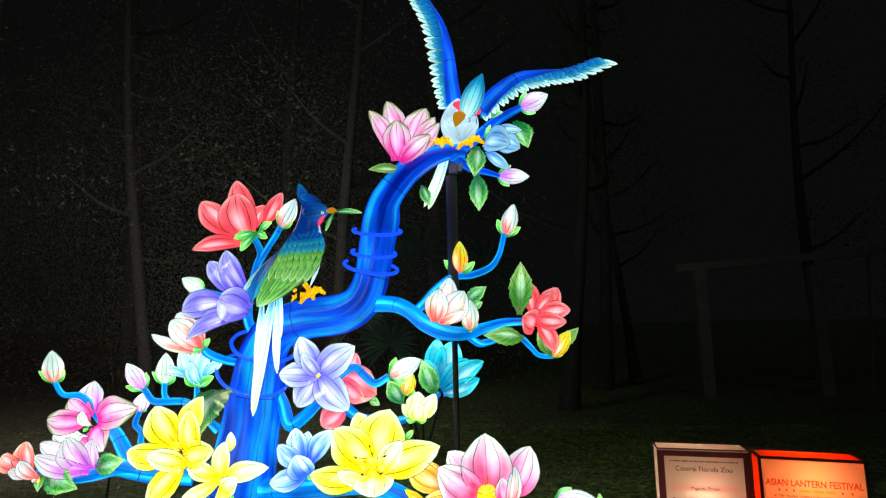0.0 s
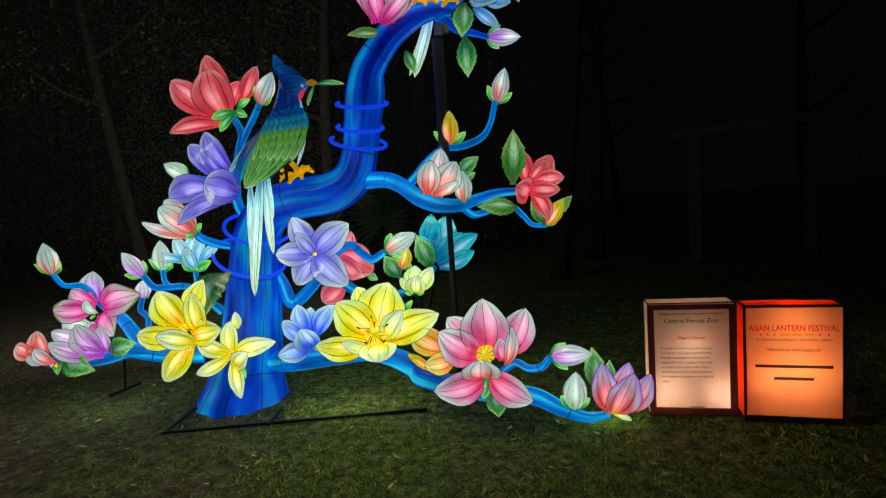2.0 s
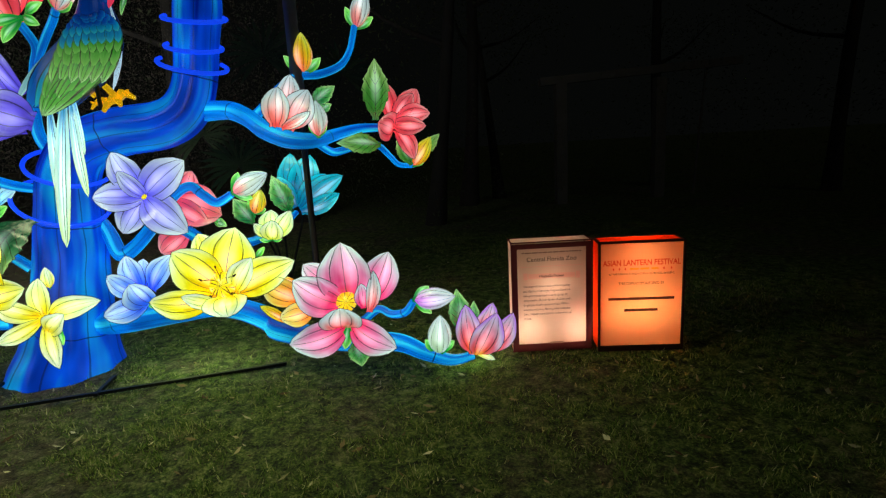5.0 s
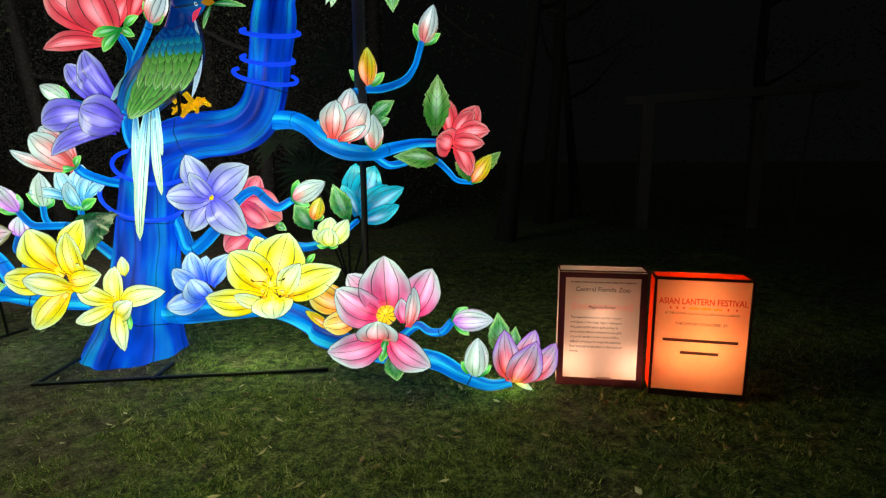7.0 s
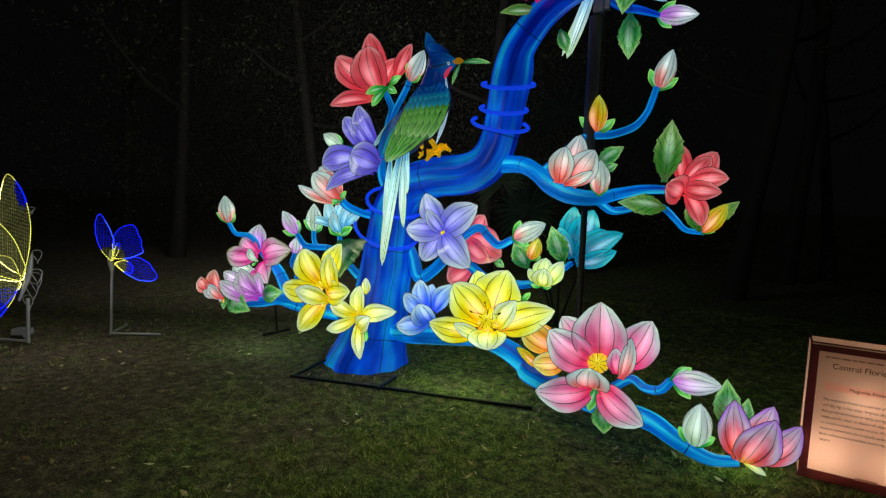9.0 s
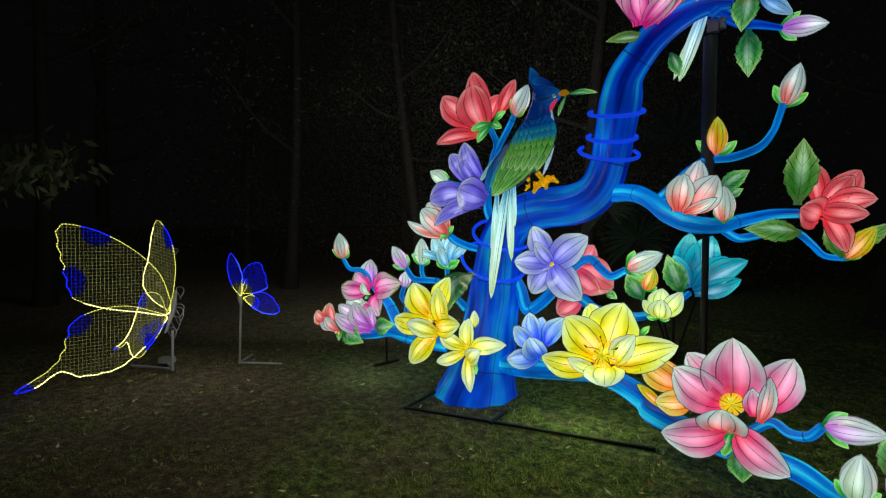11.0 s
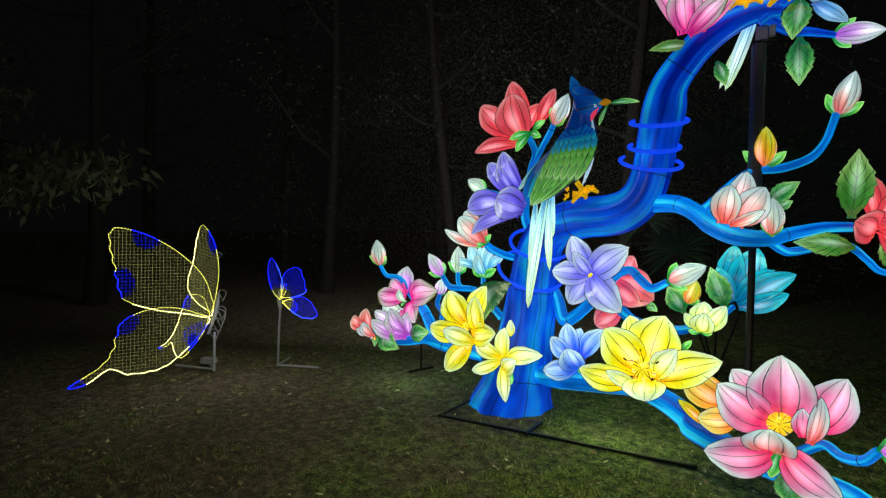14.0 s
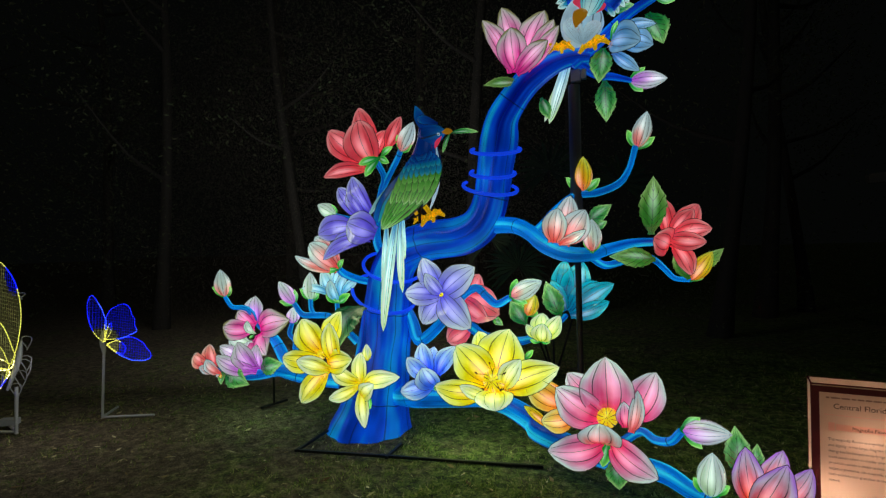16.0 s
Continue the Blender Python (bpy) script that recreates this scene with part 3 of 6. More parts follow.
limb("branch", [((-2.441, 4.340, 1.032), 0.024), ((-2.499, 4.360, 1.094), 0.022), ((-2.511, 4.370, 1.193), 0.022)], TWIG)
limb("branch", [((-2.218, 4.380, 0.995), 0.024), ((-2.215, 4.380, 1.087), 0.022), ((-2.211, 4.370, 1.164), 0.022)], TWIG)
limb("branch", [((-1.854, 4.450, 1.344), 0.03), ((-1.935, 4.300, 1.387), 0.034), ((-2.016, 4.200, 1.446), 0.034), ((-2.033, 4.120, 1.512), 0.03)], TWIG)
limb("branch", [((-1.699, 4.430, 1.545), 0.045), ((-1.779, 4.400, 1.716), 0.04), ((-1.761, 4.380, 1.939), 0.036), ((-1.678, 4.320, 2.171), 0.03), ((-1.623, 4.280, 2.291), 0.028), ((-1.671, 4.240, 2.430), 0.026)], TWIG)
limb("branch", [((-1.678, 4.320, 2.171), 0.026), ((-1.538, 4.260, 2.345), 0.026), ((-1.459, 4.220, 2.431), 0.026), ((-1.410, 4.190, 2.492), 0.024)], TWIG)
limb("branch", [((-1.756, 4.360, 1.864), 0.03), ((-1.932, 4.300, 1.925), 0.024), ((-2.123, 4.260, 1.978), 0.018)], TWIG)
# top branches
limb("branch", [((-0.006, 4.280, 3.095), 0.05), ((0.093, 4.400, 3.058), 0.044), ((0.192, 4.550, 3.014), 0.036), ((0.299, 4.700, 3.023), 0.03), ((0.431, 4.800, 3.003), 0.02)], TRUNK)
limb("branch", [((0.025, 4.280, 3.036), 0.05), ((0.217, 4.300, 3.179), 0.048), ((0.436, 4.350, 3.370), 0.04), ((0.632, 4.400, 3.486), 0.028)], TRUNK)


# rope-light bands wound round the trunk
def band(centre, r, tilt, label, thick=0.0155, lean=0.0, open_from=0.0, span=0.985):
    b = Build()
    c = Vector(centre)
    pts = []
    for i in range(25):
        a = open_from + (math.tau * span) * i / 24
        p = Vector((r * math.cos(a), r * 0.9 * math.sin(a), tilt * r * math.cos(a) + lean * r * math.sin(a)))
        pts.append((*(c + p), thick))
    tube(b, pts, BAND, 8, 2)
    part("band", b, tree, label)


band((-0.617, 4.360, 2.454), 0.205, -0.1, "glowing blue tube hoop round the trunk", lean=0.3, open_from=2.95, span=0.66)
band((-0.647, 4.360, 2.266), 0.185, -0.14, "glowing blue tube hoop round the trunk", lean=0.3, open_from=2.95, span=0.66)
band((-0.672, 4.360, 2.149), 0.225, -0.22, "glowing blue tube hoop round the trunk", lean=0.3, open_from=2.95, span=0.66)
band((-1.738, 4.440, 1.254), 0.30, -0.36, "glowing blue tube hoop round the trunk", lean=0.4)
band((-1.636, 4.420, 1.496), 0.27, -0.3, "glowing blue tube hoop round the trunk", lean=0.38)

# ---- flowers ----
flower("purple star-shaped silk flower with a yellow eye", "purple", (-1.044, 4.160, 1.271), [
    ((-1.192, 4.100, 1.580), 0.52, 0.06), ((-0.727, 4.080, 1.502), 0.56, 0.08), ((-1.348, 4.080, 1.287), 0.56, 0.08), ((-1.203, 4.100, 1.031), 0.62, 0.08),
    ((-0.762, 4.050, 1.016), 0.58, 0.10), ((-1.150, 4.050, 1.456), 0.44, 0.10)], 0.022)
flower("red silk flower behind the purple star flower", "red", (-0.970, 4.620, 1.208), [
    ((-0.863, 4.600, 1.414), 0.72, 0.06, (-0.953, 4.620, 1.207)), ((-0.668, 4.540, 1.064), 0.81, 0.1, (-0.999, 4.600, 1.197), None, None, -0.05),
    ((-1.154, 4.520, 0.808), 0.72, 0.1, (-0.953, 4.580, 0.952)), ((-0.764, 4.500, 1.007), 0.52, 0.12, (-1.011, 4.580, 1.183))],
    0, [((-0.653, 4.570, 0.979), 0.45, (-0.757, 4.600, 1.057))])
bud("pink and white silk bud on a blue twig", "blush", (-0.501, 4.310, 1.246), (-0.233, 4.250, 1.379), 0.5, 3)
bud("amber orange silk bud between green leaves", "amber", (-0.441, 4.620, 1.051), (-0.357, 4.550, 1.241), 0.55, 2)
leaf("green silk leaf beside an amber bud", (-0.469, 4.660, 0.971), (-0.581, 4.580, 1.180), 0.62)
leaf("green silk leaf beside a teal flower", (-0.214, 4.900, 1.008), (-0.317, 4.800, 1.330), 0.5)
leaf("small green silk leaf under a red flower", (-0.756, 4.600, 1.027), (-0.649, 4.550, 0.975), 0.5)
flower("lemon white cup-shaped silk flower", "lemon", (-0.361, 4.760, 0.818), [
    ((-0.493, 4.760, 0.953), 0.5, 0.05, (-0.400, 4.780, 0.830)), ((-0.362, 4.860, 1.047), 0.75, 0.05, (-0.386, 4.840, 0.818)),
    ((-0.191, 4.780, 1.038), 0.5, 0.05, (-0.354, 4.800, 0.822), None, None, 0.06), ((-0.316, 4.640, 0.984), 0.95, 0.16, (-0.343, 4.700, 0.827))],
    0, [((-0.446, 4.690, 0.826), 0.45, (-0.355, 4.720, 0.812)), ((-0.265, 4.690, 0.821), 0.45, (-0.355, 4.720, 0.812))])
flower("teal silk lily behind the support pole", "teal", (-0.234, 5.480, 0.984), [
    ((-0.264, 5.520, 1.501), 0.43, 0.05, (-0.254, 5.520, 1.021), None, None, -0.05), ((-0.081, 5.540, 1.474), 0.53, 0.06, (-0.237, 5.520, 1.000)),
    ((0.054, 5.460, 1.290), 0.5, 0.1, (-0.217, 5.500, 0.980)), ((0.216, 5.420, 1.269), 0.36, 0.1, (-0.205, 5.460, 0.976), None, None, -0.05),
    ((0.174, 5.380, 1.104), 0.36, 0.1, (-0.205, 5.440, 0.955), None, None, 0.06), ((-0.390, 5.440, 1.296), 0.43, 0.08, (-0.250, 5.460, 0.996))],
    0, [])
flower("sky blue silk flower opening beside the trunk", "blue", (-1.106, 4.100, 0.553), [
    ((-1.118, 4.140, 0.843), 0.57, 0.05, (-1.142, 4.140, 0.632)), ((-1.206, 4.080, 0.882), 0.57, 0.08, (-1.146, 4.100, 0.634)),
    ((-0.908, 4.100, 0.862), 0.48, 0.08, (-1.074, 4.100, 0.627), None, None, -0.05), ((-1.316, 4.020, 0.764), 0.55, 0.1, (-1.139, 4.060, 0.604)),
    ((-1.353, 3.960, 0.495), 0.48, 0.1, (-1.074, 4.040, 0.583), None, None, -0.06), ((-1.139, 3.920, 0.714), 0.98, 0.16, (-1.064, 4.000, 0.560))],
    0, [((-1.036, 3.990, 0.519), 0.6, (-1.071, 4.020, 0.558))])
flower("large yellow silk flower with a wired centre", "yellow", (-0.530, 3.900, 0.671), [
    ((-0.692, 4.020, 1.009), 0.56, 0.04, (-0.565, 4.020, 0.679)), ((-0.425, 3.960, 1.041), 0.83, 0.06, (-0.542, 3.980, 0.672)),
    ((-0.832, 3.900, 0.911), 0.69, 0.09, (-0.571, 3.960, 0.635), None, None, 0.03), ((-0.039, 3.840, 0.809), 0.45, 0.12, (-0.464, 3.920, 0.607), None, None, -0.04),
    ((-0.300, 3.780, 0.860), 0.47, 0.06, (-0.454, 3.880, 0.623), None, "cream", -0.05), ((-0.988, 3.820, 0.606), 0.43, 0.1, (-0.598, 3.920, 0.575), None, None, -0.05),
    ((-0.489, 3.760, 0.478), 1.79, 0.16, (-0.506, 3.860, 0.584), None, "cream"), ((-0.778, 3.800, 0.631), 0.38, 0.1, (-0.565, 3.860, 0.546), None, "cream")],
    0.07, [((-0.253, 3.970, 0.891), 0.4, (-0.325, 4.000, 0.810))])
flower("orange and yellow silk flower half hidden by a rose one", "orange", (-0.049, 3.860, 0.482), [
    ((-0.268, 3.820, 0.680), 0.62, 0.1, (-0.034, 3.860, 0.532)), ((-0.163, 3.760, 0.441), 0.64, 0.12, (0.050, 3.840, 0.459)),
    ((-0.296, 3.820, 0.520), 0.28, 0.05, (-0.125, 3.840, 0.377), None, "amber", 0.05), ((-0.160, 3.860, 0.700), 0.3, 0.05, (-0.035, 3.880, 0.635))],
    0, [])
flower("large rose pink silk magnolia with white edges", "pink", (0.290, 3.660, 0.547), [
    ((0.028, 3.720, 0.802), 0.55, 0.06, (0.278, 3.760, 0.543)), ((0.586, 3.740, 0.838), 0.62, 0.06, (0.440, 3.760, 0.509)),
    ((-0.025, 3.600, 0.730), 0.62, 0.1, (0.258, 3.700, 0.523), None, None, -0.05), ((0.288, 3.620, 0.945), 0.72, 0.1, (0.293, 3.720, 0.543)),
    ((0.479, 3.600, 0.750), 0.28, 0.08, (0.429, 3.660, 0.465), None, "rosy", 0.05), ((0.395, 3.620, 0.668), 0.5, 0.05, (0.398, 3.680, 0.487)),
    ((-0.070, 3.500, 0.344), 0.52, 0.12, (0.285, 3.640, 0.398), None, None, -0.05), ((0.590, 3.480, 0.261), 0.54, 0.12, (0.318, 3.640, 0.403), None, None, 0.04),
    ((0.256, 3.520, 0.546), 1.75, 0.2, (0.251, 3.560, 0.417), None, "rosy")],
    0.045, [((0.258, 3.590, 0.247), 0.4, (0.296, 3.620, 0.408))])
leaf("green silk leaf hanging under the rose magnolia", (0.335, 3.660, 0.292), (0.357, 3.600, 0.111), 0.75)
bud("violet and white silk bud on a curved twig", "violet_bud", (0.725, 3.520, 0.554), (0.977, 3.440, 0.583), 0.52, 3)
bud("white silk bud standing on the low branch", "white", (0.867, 3.580, 0.157), (0.883, 3.540, 0.436), 0.55, 2)
leaf("green silk leaf behind a crimson flower", (1.023, 3.680, 0.273), (1.015, 3.660, 0.560), 0.5)
leaf("narrow green silk leaf behind a crimson flower", (1.101, 3.700, 0.267), (1.132, 3.680, 0.463), 0.45)
flower("crimson and violet tulip-like silk flower near the grass", "magenta", (1.107, 3.600, 0.133), [
    ((1.259, 3.680, 0.445), 0.42, 0.06, (1.129, 3.660, 0.127)), ((1.381, 3.600, 0.387), 0.42, 0.04, (1.166, 3.620, 0.120), None, None, 0.07),
    ((1.045, 3.520, 0.498), 0.42, 0.1, (1.100, 3.580, 0.151), None, None, -0.06), ((1.239, 3.460, 0.444), 0.52, 0.12, (1.121, 3.580, 0.128), None, None, -0.03),
    ((1.104, 3.530, 0.274), 0.5, 0.08, (1.110, 3.560, 0.167), None, "pistil"), ((1.010, 3.560, 0.233), 0.25, 0.05, (1.103, 3.580, 0.141), None, "amber"),
    ((1.231, 3.520, 0.101), 0.3, 0.06, (1.117, 3.580, 0.132), None, "lemon", -0.06)],
    0, [])
# right branch
bud("blush white silk bud at the end of a twig", "blush", (0.473, 4.650, 2.417), (0.557, 4.620, 2.695), 0.5, 3, 0.55)
bud("amber yellow silk bud on a blue twig", "amber", (0.080, 4.360, 2.068), (0.090, 4.340, 2.339), 0.5, 3, 0.7)
flower("white and pink silk flower half open on the branch", "rosy", (-0.060, 3.900, 1.678), [
    ((0.043, 3.960, 2.008), 0.48, 0.06, (-0.036, 3.960, 1.717), None, None, 0.05), ((0.154, 3.900, 1.901), 0.64, 0.08, (-0.002, 3.940, 1.673), None, None, 0.05),
    ((-0.017, 3.780, 1.914), 0.62, 0.12, (-0.059, 3.840, 1.682)), ((0.166, 3.800, 1.757), 0.29, 0.06, (-0.026, 3.840, 1.668), None, None, 0.06),
    ((-0.132, 3.840, 1.795), 0.33, 0.04, (-0.063, 3.860, 1.677), None, "amber", 0.05)],
    0, [])
bud("pink and white silk bud on the branch", "blush", (0.185, 3.960, 1.608), (0.191, 3.920, 1.836), 0.55, 2, 0.35)
leaf("green silk leaf behind a white flower", (0.135, 4.100, 1.810), (0.310, 4.100, 1.941), 0.5)
leaf("green silk leaf with toothed edge", (0.193, 4.100, 1.773), (0.279, 4.080, 1.820), 0.6)
leaf("tall olive green silk leaf beside a red flower", (0.565, 4.520, 1.719), (0.593, 4.450, 2.159), 0.44, "olive")
leaf("olive green silk leaf lying along the branch", (0.590, 4.500, 1.527), (0.279, 4.300, 1.562), 0.4, "olive")
flower("red silk flower at the branch end", "red", (0.664, 4.600, 1.680), [
    ((0.589, 4.540, 2.030), 0.39, 0.05, (0.681, 4.580, 1.709), None, None, 0.09), ((0.906, 4.600, 1.942), 0.55, 0.08, (0.699, 4.620, 1.709), None, None, 0.06),
    ((0.865, 4.520, 1.902), 0.52, 0.1, (0.714, 4.580, 1.721)), ((0.989, 4.500, 1.751), 0.52, 0.1, (0.728, 4.560, 1.719), None, None, -0.04),
    ((0.949, 4.460, 1.653), 0.47, 0.1, (0.692, 4.540, 1.681), None, None, 0.05), ((0.841, 4.460, 1.406), 0.47, 0.1, (0.720, 4.540, 1.635), None, None, -0.08),
    ((0.583, 4.420, 1.698), 1.43, 0.14, (0.686, 4.500, 1.638))],
    0, [])
leaf("olive green silk leaf under a red flower", (0.840, 4.880, 1.349), (0.736, 4.840, 1.598), 0.55, "olive")
bud("amber orange silk bud at the branch tip", "amber", (0.857, 4.900, 1.339), (1.016, 4.860, 1.573), 0.5, 1, 0.3)
leaf("green silk leaf beside an amber bud", (0.888, 4.920, 1.406), (1.095, 4.880, 1.594), 0.4, "olive")
# left group
bud("blush white silk bud at a low branch tip", "blush", (-3.226, 4.000, 1.239), (-3.252, 3.980, 1.503), 0.55, 3, 0.65)
flower("pale pink silk flower with open petals", "pale_pink", (-2.989, 4.160, 0.921), [
    ((-3.050, 4.220, 1.230), 0.78, 0.06, (-3.026, 4.220, 0.977), None, "mauve"), ((-3.227, 4.160, 1.080), 0.81, 0.08, (-3.021, 4.180, 0.948)),
    ((-3.360, 4.100, 0.928), 0.52, 0.1, (-3.016, 4.160, 0.918), None, None, -0.04), ((-2.530, 4.080, 1.028), 0.56, 0.1, (-2.935, 4.160, 0.925), None, None, -0.04),
    ((-2.799, 4.060, 0.690), 1.03, 0.12, (-2.925, 4.140, 0.874)), ((-2.978, 4.020, 1.018), 0.56, 0.12, (-2.959, 4.100, 0.886), None, "white", -0.06)],
    0, [((-2.984, 4.050, 0.847), 0.6, (-2.953, 4.080, 0.872))])
flower("mauve and white silk flower facing outward", "mauve", (-2.899, 4.060, 0.547), [
    ((-3.368, 4.180, 0.801), 0.63, 0.06, (-3.099, 4.200, 0.755), None, "white"), ((-3.408, 4.100, 0.740), 0.37, 0.06, (-3.003, 4.140, 0.577)),
    ((-2.995, 4.080, 0.822), 0.8, 0.06, (-2.978, 4.100, 0.553)), ((-3.086, 4.000, 0.813), 0.64, 0.12, (-2.912, 4.060, 0.556)),
    ((-2.870, 4.020, 0.798), 0.57, 0.06, (-2.872, 4.060, 0.560), None, "mauve"), ((-3.337, 3.980, 0.671), 0.32, 0.08, (-2.893, 4.040, 0.551), None, None, -0.05)],
    0, [])
flower("coral pink silk flower at the branch end", "coral", (-3.364, 4.060, 0.487), [
    ((-3.561, 4.120, 0.751), 0.8, 0.06, (-3.494, 4.120, 0.530)), ((-3.735, 4.080, 0.636), 0.8, 0.1, (-3.575, 4.100, 0.547)),
    ((-3.603, 4.020, 0.534), 0.4, 0.06, (-3.400, 4.060, 0.505), None, "rosy"), ((-3.467, 3.980, 0.631), 0.6, 0.12, (-3.350, 4.040, 0.491), None, "rosy"),
    ((-3.364, 4.000, 0.486), 0.8, 0.05, (-3.351, 4.040, 0.469), None, "rosy"), ((-3.278, 3.980, 0.458), 0.6, 0.05, (-3.293, 4.000, 0.504), None, "amber")],
    0, [])
leaf("broad green silk leaf under a coral flower", (-3.258, 4.020, 0.552), (-2.940, 3.960, 0.430), 0.6)
leaf("green silk leaf below a mauve flower", (-3.293, 4.040, 0.527), (-3.290, 3.980, 0.399), 0.5)
leaf("green silk leaf below a pale pink flower", (-2.827, 4.020, 0.584), (-2.560, 3.980, 0.648), 0.6)
bud("pale violet silk bud on a twig", "violet_bud", (-2.624, 4.260, 1.154), (-2.779, 4.240, 1.371), 0.5, 3, 0.6)
bud("pink and white silk bud on a crooked twig", "violet_bud", (-2.663, 4.280, 0.961), (-2.633, 4.270, 1.124), 0.75, 3, 0.6)
bud("white silk bud with green sepals", "white", (-2.509, 4.370, 1.175), (-2.502, 4.360, 1.451), 0.52, 3, 0.6)
flower("pale aqua bell-shaped silk flower", "bell", (-2.188, 4.360, 1.172), [
    ((-2.399, 4.420, 1.473), 0.42, 0.05, (-2.232, 4.400, 1.188)), ((-2.220, 4.460, 1.511), 0.5, 0.05, (-2.221, 4.420, 1.187)),
    ((-2.103, 4.400, 1.453), 0.36, 0.05, (-2.199, 4.400, 1.190), None, None, -0.08), ((-2.550, 4.280, 1.300), 0.24, -0.08, (-2.258, 4.360, 1.230), None, None, 0.1),
    ((-1.925, 4.280, 1.367), 0.34, -0.08, (-2.132, 4.340, 1.248), None, None, -0.1), ((-2.195, 4.240, 1.384), 0.5, 0.08, (-2.174, 4.320, 1.185))],
    0, [((-2.280, 4.290, 1.248), 0.45, (-2.159, 4.320, 1.165)), ((-2.000, 4.270, 1.258), 0.45, (-2.145, 4.300, 1.167)), ((-2.116, 4.250, 1.202), 0.8, (-2.130, 4.280, 1.163))])
leaf("large dark green silk leaf curling beside the trunk", (-1.758, 4.120, 1.158), (-1.941, 3.980, 0.836), 0.62, "dark_leaf", 0.05, sway=0.2)
flower("large yellow silk flower beside the trunk", "yellow", (-2.108, 3.960, 0.778), [
    ((-1.940, 4.020, 1.131), 0.47, 0.04, (-2.092, 4.020, 0.785)), ((-2.265, 3.900, 1.071), 0.69, 0.08, (-2.080, 3.960, 0.764)),
    ((-1.936, 3.840, 1.059), 0.47, 0.08, (-1.965, 3.940, 0.720), None, None, 0.06), ((-2.464, 3.880, 0.730), 0.47, 0.1, (-2.090, 3.960, 0.710), None, None, -0.05),
    ((-1.762, 3.900, 0.751), 0.69, 0.08, (-2.029, 3.940, 0.696)), ((-2.201, 3.780, 0.381), 0.52, 0.12, (-2.027, 3.920, 0.641), None, None, -0.05),
    ((-2.189, 3.720, 0.753), 0.52, 0.14, (-1.966, 3.860, 0.663), None, "cream", 0.05)],
    0.035, [])
flower("cream yellow star-shaped silk flower on the trunk", "cream", (-1.786, 4.080, 0.494), [
    ((-1.772, 4.060, 0.777), 0.5, 0.06, (-1.791, 4.080, 0.501)), ((-2.044, 4.000, 0.643), 0.46, 0.09, (-1.805, 4.080, 0.509), None, None, -0.04),
    ((-1.371, 4.000, 0.605), 0.34, 0.1, (-1.760, 4.080, 0.499), None, None, -0.05), ((-2.063, 3.980, 0.366), 0.34, 0.08, (-1.799, 4.060, 0.483), None, None, -0.05),
    ((-1.669, 3.920, 0.172), 0.34, 0.1, (-1.762, 4.040, 0.474), None, None, -0.05), ((-1.586, 3.940, 0.546), 0.62, 0.1, (-1.740, 4.000, 0.412))],
    0.022, [((-1.676, 4.020, 0.303), 0.45, (-1.694, 4.050, 0.434))])
bud("small cream silk bud above a star flower", "cream", (-1.762, 4.140, 0.685), (-1.755, 4.120, 0.838), 0.5, 1, 0.2)
# upper left group
flower("large red silk magnolia beside the perched bird", "red", (-1.711, 4.240, 2.436), [
    ((-1.881, 4.300, 2.943), 0.42, 0.05, (-1.675, 4.300, 2.537), None, None, -0.05), ((-2.128, 4.180, 2.734), 0.44, 0.08, (-1.763, 4.240, 2.450), None, None, -0.06),
    ((-1.570, 4.240, 2.698), 0.5, 0.05, (-1.694, 4.260, 2.475), None, None, -0.05), ((-1.765, 4.100, 2.775), 0.78, 0.12, (-1.685, 4.200, 2.421), None, None, -0.03),
    ((-2.151, 4.120, 2.312), 0.28, 0.06, (-1.726, 4.200, 2.355), None, None, 0.06), ((-1.400, 4.200, 2.790), 0.42, 0.05, (-1.557, 4.220, 2.530), None, None, 0.06)],
    0, [((-1.791, 4.130, 2.399), 0.34, (-1.599, 4.160, 2.448)), ((-1.728, 4.130, 2.289), 0.4, (-1.601, 4.160, 2.434)), ((-1.489, 4.130, 2.390), 0.5, (-1.599, 4.160, 2.448)), ((-1.462, 4.150, 2.529), 0.4, (-1.593, 4.180, 2.459))])
bud("white silk bud beside the bird's head", "blush", (-1.410, 4.190, 2.489), (-1.266, 4.160, 2.720), 0.52, 3, 0.45)
flower("violet silk lily with long drooping petals", "lilac", (-1.645, 4.160, 1.816), [
    ((-1.819, 4.060, 2.290), 0.45, 0.08, (-1.664, 4.120, 1.970), None, None, -0.05), ((-1.985, 4.100, 2.208), 0.45, 0.08, (-1.794, 4.140, 1.941), None, None, 0.05),
    ((-1.860, 4.040, 2.154), 0.38, 0.08, (-1.727, 4.100, 1.933)), ((-2.153, 4.020, 1.797), 0.58, 0.1, (-1.815, 4.100, 1.856), None, None, 0.06),
    ((-1.970, 3.980, 1.706), 0.43, 0.1, (-1.745, 4.060, 1.785)), ((-2.066, 3.960, 1.575), 0.25, 0.1, (-1.658, 4.060, 1.743), None, None, 0.09),
    ((-1.761, 3.880, 1.888), 1.02, 0.16, (-1.559, 3.980, 1.795))],
    0, [])
bud("small white silk bud with a green calyx", "white", (-2.123, 4.260, 1.976), (-2.307, 4.240, 2.086), 0.6, 3, 0.5)
